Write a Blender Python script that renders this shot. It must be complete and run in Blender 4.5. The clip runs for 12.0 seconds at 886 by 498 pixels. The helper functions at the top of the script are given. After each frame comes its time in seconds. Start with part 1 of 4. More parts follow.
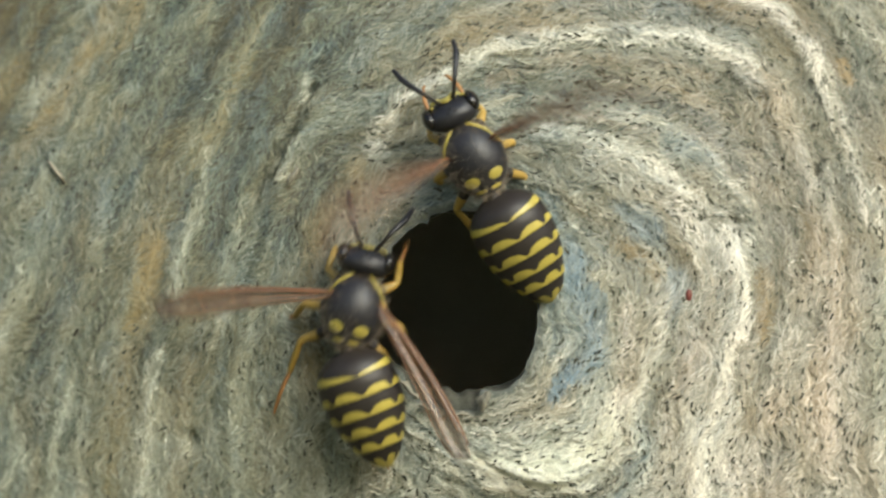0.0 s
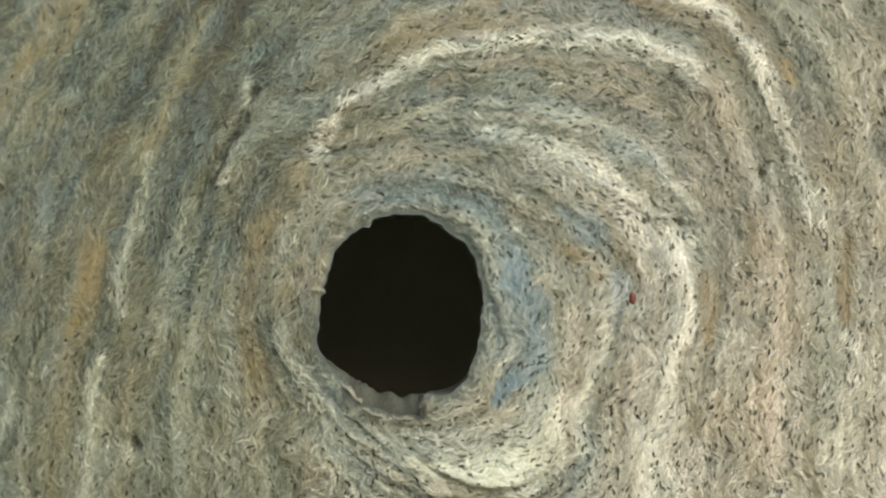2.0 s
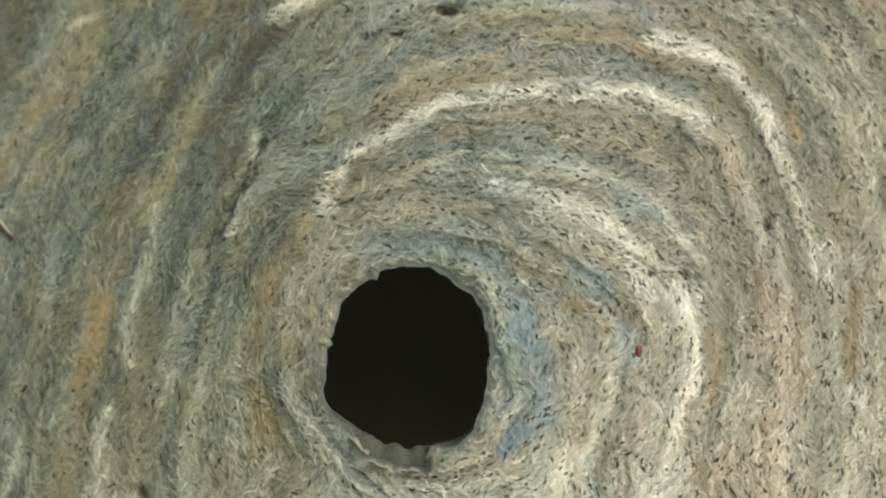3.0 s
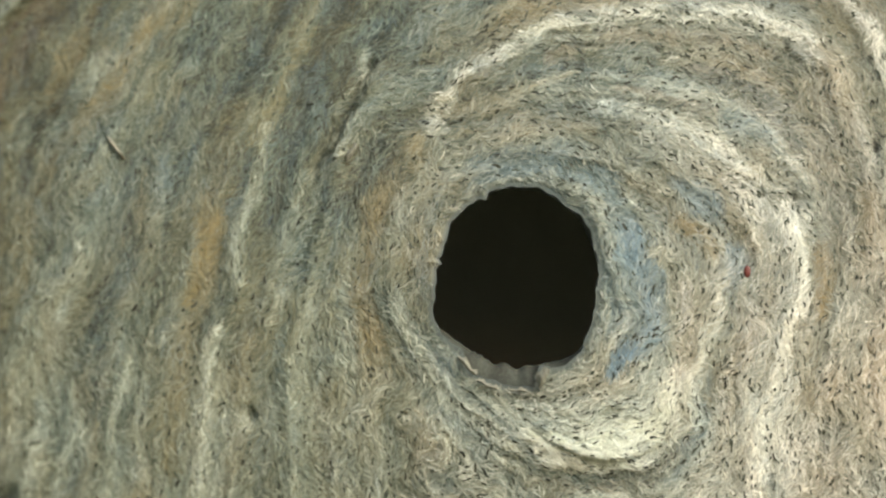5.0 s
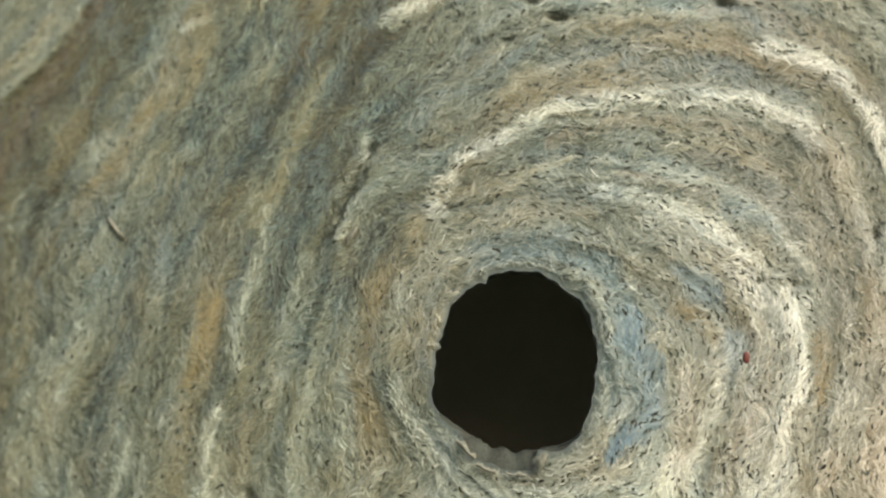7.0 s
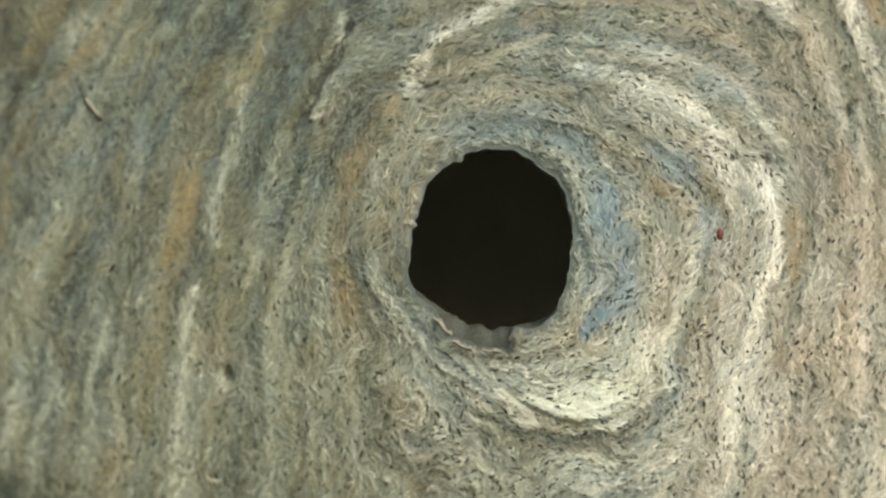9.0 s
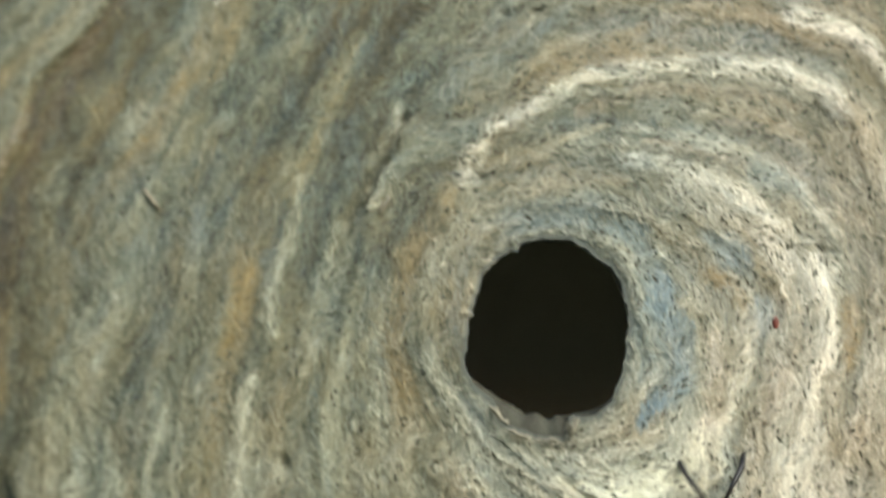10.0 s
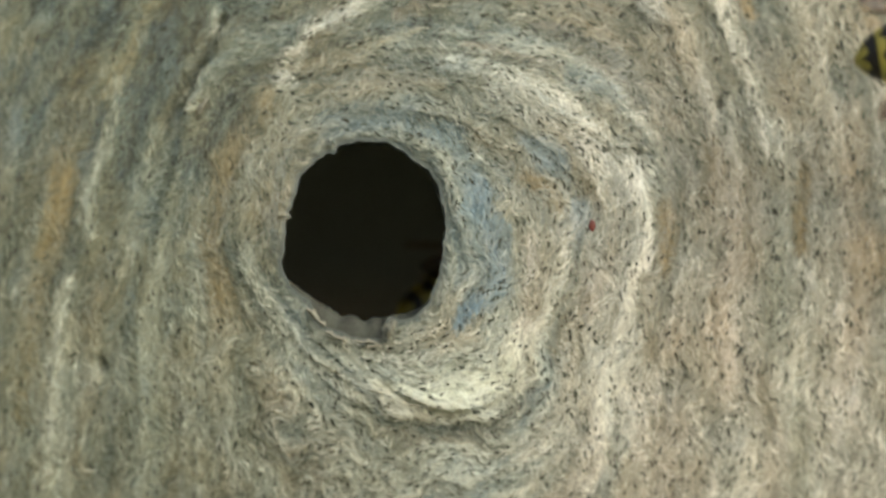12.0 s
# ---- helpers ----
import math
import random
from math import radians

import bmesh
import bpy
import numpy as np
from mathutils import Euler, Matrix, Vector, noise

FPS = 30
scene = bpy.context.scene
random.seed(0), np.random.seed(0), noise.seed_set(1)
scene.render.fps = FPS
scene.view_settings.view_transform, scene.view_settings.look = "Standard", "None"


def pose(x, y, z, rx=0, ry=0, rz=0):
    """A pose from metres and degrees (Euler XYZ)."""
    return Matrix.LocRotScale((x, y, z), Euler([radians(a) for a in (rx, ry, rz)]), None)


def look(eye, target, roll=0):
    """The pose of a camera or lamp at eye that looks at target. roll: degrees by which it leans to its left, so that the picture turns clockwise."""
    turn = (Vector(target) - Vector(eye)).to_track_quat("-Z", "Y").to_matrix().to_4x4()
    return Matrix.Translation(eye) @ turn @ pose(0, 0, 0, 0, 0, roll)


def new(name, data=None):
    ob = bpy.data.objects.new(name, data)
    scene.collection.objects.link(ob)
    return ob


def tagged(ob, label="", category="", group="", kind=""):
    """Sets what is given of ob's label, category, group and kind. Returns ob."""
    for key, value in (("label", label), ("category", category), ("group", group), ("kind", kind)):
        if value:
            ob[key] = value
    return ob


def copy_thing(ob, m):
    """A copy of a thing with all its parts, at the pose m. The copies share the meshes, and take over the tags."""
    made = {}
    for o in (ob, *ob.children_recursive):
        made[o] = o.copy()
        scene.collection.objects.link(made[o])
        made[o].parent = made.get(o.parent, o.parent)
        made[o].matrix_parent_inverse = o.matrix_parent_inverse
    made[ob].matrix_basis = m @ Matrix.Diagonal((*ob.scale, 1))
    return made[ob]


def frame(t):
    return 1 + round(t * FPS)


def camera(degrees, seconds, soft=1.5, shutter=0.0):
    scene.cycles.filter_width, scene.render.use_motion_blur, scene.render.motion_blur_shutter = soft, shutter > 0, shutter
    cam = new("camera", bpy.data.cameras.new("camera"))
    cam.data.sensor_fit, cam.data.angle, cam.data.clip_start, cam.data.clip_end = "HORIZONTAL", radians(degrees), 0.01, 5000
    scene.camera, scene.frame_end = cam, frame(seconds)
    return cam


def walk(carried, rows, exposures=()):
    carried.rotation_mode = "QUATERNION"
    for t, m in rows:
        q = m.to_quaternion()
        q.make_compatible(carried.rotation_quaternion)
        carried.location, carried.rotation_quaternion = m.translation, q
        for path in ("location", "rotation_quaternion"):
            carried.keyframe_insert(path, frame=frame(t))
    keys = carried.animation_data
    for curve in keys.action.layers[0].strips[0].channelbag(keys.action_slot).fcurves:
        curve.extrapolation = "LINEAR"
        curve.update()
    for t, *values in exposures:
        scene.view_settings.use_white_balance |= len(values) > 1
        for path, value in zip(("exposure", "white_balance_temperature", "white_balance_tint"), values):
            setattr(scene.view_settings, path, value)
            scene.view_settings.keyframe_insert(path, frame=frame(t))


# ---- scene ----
# ---- camera: a hand-held long lens, about 0.3 m from the nest ----
MM = 0.001
cam = camera(10.0, 12.0, soft=2.4, shutter=0.4)
REACH = 298.7
TILT = Matrix.Rotation(radians(18), 4, "X")  # the nest hangs so that the camera looks up at its entrance
cam.data.dof.use_dof, cam.data.dof.focus_distance, cam.data.dof.aperture_fstop = True, 0.2978, 23.0


def aim(yaw, pitch, roll, closer):
    """Camera pose from degrees right, up and clockwise, and millimetres of drift away from the nest."""
    eye = Vector((0, -(REACH + closer) * MM, 0))
    a, b = radians(yaw), radians(pitch)
    return TILT @ look(eye, eye + Vector((math.sin(a) * math.cos(b), math.cos(a) * math.cos(b), math.sin(b))), roll)


PATH = [
    (0.0, -0.165, 0.598, -0.227, -1.94),
    (0.5, 0.346, 0.853, -0.224, -1.91),
    (1.0, 0.436, 0.551, -0.42, -2.33),
    (1.5, 0.153, 0.149, -0.662, -2.57),
    (2.0, 0.485, 0.641, -0.489, -3.35),
    (2.5, 0.566, 0.885, -0.51, -3.4),
    (2.7, 0.596, 1.228, -0.354, -3.04),
    (4.3, -0.8, 1.235, -0.22, -1.5),
    (4.5, -0.885, 1.022, -0.2, -1.32),
    (5.0, -0.827, 0.329, -0.141, -1.77),
    (5.5, -0.64, 0.364, -0.117, -1.96),
    (6.0, -0.417, 0.706, -0.074, -2.0),
    (6.5, -0.744, 0.861, -0.168, -1.68),
    (6.7, -0.944, 1.279, 0.115, -1.91),
    (8.3, -0.432, 0.882, 0.392, 0.91),
    (8.5, -0.362, 0.599, 0.275, 0.69),
    (9.0, -0.544, -0.105, 0.043, 0.44),
    (9.5, -0.547, 0.012, -0.082, 0.3),
    (10.0, -1.179, 0.904, -0.031, 1.72),
    (10.3, -1.601, 1.572, 0.1, 0.8),
    (10.5, -1.752, 1.538, -0.013, 0.5),
    (10.8, -1.416, 1.717, 0.1, 1.4),
    (11.0, -1.146, 2.115, 0.141, 2.22),
    (11.5, 0.196, 0.692, -0.196, 4.24),
    (12.0, 0.889, -0.201, 0.043, 2.3),
]
walk(cam, [(t, aim(*row)) for t, *row in PATH], [(0.0, 0.53, 5920, 4), (0.5, 0.45, 5920, 4), (1.0, 0.33, 5920, 4), (1.5, 0.29, 5920, 4), (2.5, 0.23, 5920, 4), (5.2, 0.41, 5920, 4), (6.0, 0.36, 5920, 4), (8.5, 0.39, 5920, 4), (9.5, 0.31, 5920, 4), (10.4, 0.60, 5920, 4), (11.0, 0.60, 5920, 4), (12.0, 0.21, 5920, 4)])

# ---- light: open shade under a bright overcast sky ----
world = bpy.data.worlds.new("sky")
scene.world = world
world.use_nodes = True
sky = world.node_tree.nodes.new("ShaderNodeTexSky")
sky.sky_type, sky.sun_disc = "NISHITA", False
sky.sun_elevation, sky.sun_rotation = radians(20), radians(148.5)
sky.air_density, sky.dust_density, sky.ozone_density = 1.0, 3.0, 1.0
backing = world.node_tree.nodes["Background"]
backing.inputs["Strength"].default_value = 0.15
world.node_tree.links.new(sky.outputs["Color"], backing.inputs["Color"])
sun = new("sun", bpy.data.lights.new("sun", "SUN"))
sun.data.energy, sun.data.angle, sun.data.color = 2.55, radians(45), (1.0, 0.985, 0.90)
sun.matrix_world = look((0.52, -0.85, 0.36), (0, 0, 0))


# ---- materials ----
def material(name):
    mat = bpy.data.materials.new(name)
    mat.use_nodes = True
    tree = mat.node_tree
    return mat, tree, tree.nodes["Principled BSDF"]


def node(tree, kind, **values):
    n = tree.nodes.new(kind)
    for key, value in values.items():
        n.inputs[key.replace("_", " ")].default_value = value
    return n


def blend(tree, fac, a, b, mode="MIX"):
    n = tree.nodes.new("ShaderNodeMix")
    n.data_type, n.blend_type = "RGBA", mode
    for socket, value in zip((n.inputs[0], n.inputs[6], n.inputs[7]), (fac, a, b)):
        if isinstance(value, bpy.types.NodeSocket):
            tree.links.new(value, socket)
        else:
            socket.default_value = value
    return n.outputs[2]


def rgb(r, g, b):
    return (r, g, b, 1.0)


def paper_material(name, rough, relief, fine):
    """Chewed wood pulp: the attribute 'pulp' holds how pale, how tan and how blue-grey the load of pulp is, and in
    alpha how rosy. On the nest, pale also carries painted light and shade.
    """
    mat, tree, bsdf = material(name)
    attr = tree.nodes.new("ShaderNodeAttribute")
    attr.attribute_name = "pulp"
    split = tree.nodes.new("ShaderNodeSeparateColor")
    tree.links.new(attr.outputs["Color"], split.inputs[0])
    ramp = tree.nodes.new("ShaderNodeValToRGB")
    ramp.color_ramp.elements[0].position, ramp.color_ramp.elements[0].color = 0.0, rgb(0.024, 0.022, 0.016)
    ramp.color_ramp.elements[1].position, ramp.color_ramp.elements[1].color = 1.0, rgb(0.82, 0.785, 0.665)
    for place, colour in ((0.22, rgb(0.091, 0.097, 0.074)), (0.5, rgb(0.231, 0.236, 0.184)), (0.75, rgb(0.423, 0.404, 0.330)), (0.88, rgb(0.584, 0.562, 0.473))):
        ramp.color_ramp.elements.new(place).color = colour
    speckle = node(tree, "ShaderNodeTexNoise", Scale=fine, Detail=4.0, Roughness=0.65)
    coords = tree.nodes.new("ShaderNodeTexCoord")
    tree.links.new(coords.outputs["Object"], speckle.inputs["Vector"])
    lift = tree.nodes.new("ShaderNodeMath")
    lift.operation = "MULTIPLY_ADD"
    tree.links.new(speckle.outputs["Fac"], lift.inputs[0])
    lift.inputs[1].default_value = 0.30
    shade = tree.nodes.new("ShaderNodeMath")
    shade.operation = "SUBTRACT"
    tree.links.new(split.outputs[0], shade.inputs[0])
    shade.inputs[1].default_value = 0.15
    tree.links.new(shade.outputs[0], lift.inputs[2])
    tree.links.new(lift.outputs[0], ramp.inputs["Fac"])
    warm = blend(tree, split.outputs[1], ramp.outputs["Color"], rgb(0.29, 0.210, 0.088))
    cool = blend(tree, split.outputs[2], warm, rgb(0.19, 0.280, 0.360))
    cast = blend(tree, attr.outputs["Alpha"], rgb(0.93, 1.0, 0.975), rgb(1.0, 0.945, 0.975))
    tree.links.new(blend(tree, 1.0, cool, cast, "MULTIPLY"), bsdf.inputs["Base Color"])
    bsdf.inputs["Roughness"].default_value = rough
    bsdf.inputs["Specular IOR Level"].default_value = 0.25
    bump = node(tree, "ShaderNodeBump", Strength=relief, Distance=0.0001)
    tree.links.new(speckle.outputs["Fac"], bump.inputs["Height"])
    tree.links.new(bump.outputs["Normal"], bsdf.inputs["Normal"])
    return mat


PAPER = paper_material("nest_paper", 0.85, 0.6, 6000.0)
FIBRE = paper_material("pulp_fibre", 0.7, 0.2, 9000.0)


def plain_material(name, colour, rough, scale, amount=0.25, relief=0.2, distance=0.00005, **inputs):
    """A surface with grain at two scales and fine relief."""
    mat, tree, bsdf = material(name)
    coords = tree.nodes.new("ShaderNodeTexCoord")
    small = node(tree, "ShaderNodeTexNoise", Scale=scale, Detail=5.0, Roughness=0.6)
    large = node(tree, "ShaderNodeTexNoise", Scale=scale * 0.17, Detail=2.0)
    for n in (small, large):
        tree.links.new(coords.outputs["Object"], n.inputs["Vector"])
    dark = rgb(*[c * (1 - amount) for c in colour])
    pale = rgb(*[min(1.0, c * (1 + amount)) for c in colour])
    first = blend(tree, small.outputs["Fac"], dark, pale)
    second = blend(tree, large.outputs["Fac"], rgb(1 - amount, 1 - amount, 1 - amount), rgb(1, 1, 1))
    tree.links.new(blend(tree, 1.0, first, second, "MULTIPLY"), bsdf.inputs["Base Color"])
    bsdf.inputs["Roughness"].default_value = rough
    for key, value in inputs.items():
        bsdf.inputs[key.replace("_", " ")].default_value = value
    bump = node(tree, "ShaderNodeBump", Strength=relief, Distance=distance)
    tree.links.new(small.outputs["Fac"], bump.inputs["Height"])
    tree.links.new(bump.outputs["Normal"], bsdf.inputs["Normal"])
    return mat


WALL = plain_material("weathered_wall", (0.10, 0.095, 0.06), 0.9, 60.0, 0.35, 0.4, 0.001)
# unseen ground, kept pale to throw light up onto the nest's lower part
BOUNCE_GROUND = plain_material("pale_bounce_ground", (0.26, 0.25, 0.13), 0.95, 8.0, 0.4, 0.5, 0.01)


SEED = plain_material("red_seed", (0.14, 0.03, 0.02), 0.5, 3000.0)


# ---- mesh helpers ----
def mesh_object(name, verts, faces, mat, parent=None, label="", smooth=True):
    """One mesh object from vertices in millimetres."""
    data = bpy.data.meshes.new(name)
    data.from_pydata([tuple(c * MM for c in v) for v in verts], [], faces)
    data.materials.append(mat)
    if smooth:
        data.shade_smooth()
    data.update()
    ob = new(name, data)
    ob.parent = parent
    return tagged(ob, label) if label else ob


def quad_object(name, verts, quads, mat, parent=None, label="", pulp=None):
    """One mesh object from arrays of vertices in millimetres and of quads, with its pulp attribute."""
    data = bpy.data.meshes.new(name)
    data.vertices.add(len(verts))
    data.vertices.foreach_set("co", (np.asarray(verts) * MM).astype(np.float32).ravel())
    data.loops.add(len(quads) * 4)
    data.loops.foreach_set("vertex_index", np.asarray(quads, np.int32).ravel())
    data.polygons.add(len(quads))
    data.polygons.foreach_set("loop_start", np.arange(0, len(quads) * 4, 4, dtype=np.int32))
    data.update(calc_edges=True)
    data.shade_smooth()
    if pulp is not None:
        layer = data.attributes.new("pulp", "FLOAT_COLOR", "POINT")
        layer.data.foreach_set("color", np.clip(pulp if pulp.shape[1] == 4 else np.c_[pulp, np.full(len(verts), 0.5)], 0, 1).astype(np.float32).ravel())
    data.materials.append(mat)
    ob = new(name, data)
    ob.parent = parent
    return tagged(ob, label) if label else ob


# ---- the nest: its form, and the courses in which its paper was laid ----
CX, CZ, RX, RY, RZ = 10.0, 2.0, 57.0, 18.0, 46.0


def body_y(x, z):
    q = np.clip(1 - ((x - CX) / RX) ** 2 - ((z - CZ) / RZ) ** 2, 0.0, 1)
    return RY * (1 - np.sqrt(q))


def collar(x, z):
    return 3.0 * np.exp(-((x - 4) ** 2 + z ** 2) / (2 * 11.0 ** 2))


REST = float(body_y(0.0, 0.0) - collar(0.0, 0.0))


def nest_y(x, z):
    """Depth of the smooth nest surface, in millimetres behind the plane of the entrance."""
    return body_y(x, z) - collar(x, z) - REST


# Where the courses of pulp run, from the entrance outwards: arches over it, open below.
COURSES = {
    0.0: [(0, 0)],
    1.0: [(0, 5.4), (4.9, 0), (0, -6), (-5, 0)],
    2.0: [(1, -9.8), (6, -10.6), (10, -7.4), (11.2, -1), (9.6, 3.6), (6, 6.6), (1, 7.9), (-3.6, 7), (-6.8, 1), (-5.9, -3.3), (-4.3, -5.5), (-2.6, -7.3), (-0.9, -9.0)],
    2.5: [(-8.2, -2), (-7.6, -8), (-6.0, -12.5), (-3.4, -16.5), (12.4, -7), (11.4, -11.5), (8.4, -14.6), (3.0, -16.0)],
    3.0: [(-6, 8.2), (-2, 9.6), (1.6, 10.0), (4.8, 10.1), (7.5, 9.8), (10.1, 9.0), (12.7, 7.5), (14.9, 5.4), (16.5, 3.0), (16.7, 0), (16.0, -2.9), (14.9, -7.8), (13.7, -14.6), (-10, 0), (-10.3, -8), (-9.4, -16)],
    3.34: [(0.9, 11.2), (3.2, 11.9), (7.8, 11.7), (11.5, 10.8), (14.8, 9.2), (16.6, 6.6), (17.8, 3.6), (18.4, 0.5)],
    3.66: [(0.4, 12.6), (5, 13.6), (10, 13.5), (15.4, 11.8), (18.6, 7.2)],
    4.0: [(-5.0, 10.6), (-2.8, 12.0), (0.9, 14.3), (5.6, 15.5), (10.9, 15.6), (16.2, 14.5), (18.6, 12.0), (20.5, 6), (20, -3), (19, -14), (-12.4, -1), (-13.4, -12)],
    5.0: [(14.6, 18.5), (18.6, 17.2), (21.5, 13.5), (23.0, 8.8), (24.2, 4), (24.5, -12), (2, 19.4), (-8.2, 13.4), (-12.6, 6), (-16, -4), (-17, -14), (-4.7, 16)],
    6.0: [(-12.6, 12.2), (-15.1, 4.8), (-16.8, -0.8), (-18.6, -7)],
    6.5: [(-18.0, 2.2), (-19.9, -5.2), (-21.4, -16), (-13.6, 12.8), (-11.2, 17), (-8.4, 22), (-4, 27.5), (12, 25.5), (29, 8), (30, -10)],
    8.0: [(-16.2, 16.5), (-19.2, 10.6), (-22.6, 1), (-25.6, -12), (-13.2, 23.5), (-10, 30)],
    10.4: [(-24.0, 24.6), (-26.2, 21), (-28.2, 18.2), (-30.2, 15.6), (-31.8, 13.6), (-33.9, 8.3), (-35.1, 2.8), (-36.6, -6.6), (-37.4, -14), (-18.5, 30)],
    12.0: [(-30, 26), (-36, 18), (-40, 6), (-41, -8)],
}


def thin_plate(points, values, soft=0.3):
    """A smooth field through values at points."""
    def kernel(a, b):
        d = ((a[:, None, :] - b[None, :, :]) ** 2).sum(-1)
        return 0.5 * d * np.log(d + 1e-9)
    p = np.asarray(points, float)
    n = len(p)
    system = np.zeros((n + 3, n + 3))
    system[:n, :n] = kernel(p, p) + soft * np.eye(n)
    system[:n, n:] = np.c_[np.ones(n), p]
    system[n:, :n] = system[:n, n:].T
    w = np.linalg.solve(system, np.r_[values, 0, 0, 0])
    return lambda q: kernel(q, p) @ w[:n] + np.c_[np.ones(len(q)), q] @ w[n:]


STEP = 0.1
X0, X1, Z0, Z1 = -44.0, 46.0, -30.0, 42.0
NX, NZ = int((X1 - X0) / STEP) + 1, int((Z1 - Z0) / STEP) + 1


def sample(field, x, z):
    """Bilinear reading of a field on the sheet's grid."""
    i = np.clip((x - X0) / STEP, 0, NX - 1.001)
    j = np.clip((z - Z0) / STEP, 0, NZ - 1.001)
    a, b = i.astype(int), j.astype(int)
    u, w = i - a, j - b
    return (field[b, a] * (1 - u) * (1 - w) + field[b, a + 1] * u * (1 - w) + field[b + 1, a] * (1 - u) * w + field[b + 1, a + 1] * u * w)


def coarse_field(function, every=10):
    """Work a smooth function out on a coarse grid and fill it up to the sheet's grid."""
    gx, gz = np.arange(0, NX + every, every), np.arange(0, NZ + every, every)
    mx, mz = np.meshgrid(X0 + gx * STEP, Z0 + gz * STEP)
    rough = function(np.c_[mx.ravel(), mz.ravel()]).reshape(mx.shape)
    rows = np.array([np.interp(np.arange(NX), gx, r) for r in rough])
    return np.array([np.interp(np.arange(NZ), gz, c) for c in rows.T]).T


def grain(scale, seed):
    """Smooth random field with spots of about that many millimetres."""
    rng = np.random.default_rng(seed)
    n = max(1, scale / STEP)
    small = rng.standard_normal((int(NZ / n) + 3, int(NX / n) + 3))
    i, j = np.arange(NX) / n, np.arange(NZ) / n
    a, b = i.astype(int), j.astype(int)
    u, w = i - a, j - b
    u, w = u * u * (3 - 2 * u), w * w * (3 - 2 * w)
    top = small[b][:, a] * (1 - u) + small[b][:, a + 1] * u
    low = small[b + 1][:, a] * (1 - u) + small[b + 1][:, a + 1] * u
    return top * (1 - w)[:, None] + low * w[:, None]


SHEET_X, SHEET_Z = np.meshgrid(X0 + np.arange(NX) * STEP, Z0 + np.arange(NZ) * STEP)
course = coarse_field(thin_plate([p for ps in COURSES.values() for p in ps], [v for v, ps in COURSES.items() for _ in ps]))
course = course + 0.06 * grain(3.5, 5) + 0.03 * grain(1.2, 6)
gz_, gx_ = np.gradient(course, STEP)
size_ = np.hypot(gx_, gz_) + 1e-6
FLOW_X, FLOW_Z = -gz_ / size_, gx_ / size_


def streaks(field, length, step):
    """Smear a field along the courses, as jaws drag pulp."""
    total, count = field.copy(), 1
    for sign in (1, -1):
        x, z = SHEET_X.copy(), SHEET_Z.copy()
        hx, hz = sign * FLOW_X, sign * FLOW_Z
        for _ in range(int(length / step)):
            x, z = x + hx * step, z + hz * step
            ni = np.clip(((x - X0) / STEP + 0.5).astype(int), 0, NX - 1)
            nj = np.clip(((z - Z0) / STEP + 0.5).astype(int), 0, NZ - 1)
            fx, fz = FLOW_X[nj, ni], FLOW_Z[nj, ni]
            turn = np.where(fx * hx + fz * hz < 0, -1.0, 1.0)
            hx, hz = fx * turn, fz * turn
            total += field[nj, ni]
            count += 1
    total /= count
    return (total - total.mean()) / total.std()


BROAD = streaks(grain(1.1, 11), 6.0, 0.5)
MIDDLE = streaks(grain(0.42, 12), 3.2, 0.27)
FINE = streaks(grain(0.16, 13), 1.0, 0.13)
TINT = streaks(grain(1.6, 14), 7.0, 0.6)
BLOTCH = grain(2.6, 15)
CLUMP = streaks(grain(0.6, 16), 0.7, 0.2)
HUES = streaks(grain(0.7, 17), 1.4, 0.2)


def soft_step(a, b, x):
    t = np.clip((x - a) / (b - a), 0, 1)
    return t * t * (3 - 2 * t)


def spot(x, z, cx, cz, rx, rz):
    return np.exp(-((x - cx) / rx) ** 2 - ((z - cz) / rz) ** 2)


def ridge(v, at, width):
    return np.exp(-((v - at) / width) ** 2)


def rim(angle):
    """Radius of the outer paper's torn edge round the entrance."""
    a, b = np.cos(angle) / 4.75, np.sin(angle) / 5.38
    r = 1 / np.hypot(a, b)
    r = r + 0.05 * np.sin(5 * angle + 1) + 0.05 * np.sin(11 * angle) + 0.04 * np.sin(23 * angle + 2) + 0.025 * np.sin(41 * angle + 3 * np.sin(3 * angle))
    below = np.degrees(angle) % 360
    for at, wide, more in ((307, 24, 0.62), (36, 15, 0.28), (208, 18, 0.5), (156, 14, -0.22)):
        r = r + more * np.exp(-((below - at) / wide) ** 2)
    r = r + 0.95 * soft_step(233, 246, below) * soft_step(284, 279, below)
    r = r + 0.18 * soft_step(205, 225, below) * soft_step(250, 236, below)
    r = r - 0.38 * np.exp(-((below - 111) / 2.2) ** 2) - 0.4 * np.exp(-((below - 169) / 1.1) ** 2)
    return r - 0.22 * np.exp(-((below - 286) / 4.0) ** 2) - 0.18 * np.exp(-((below - 232) / 3.0) ** 2)


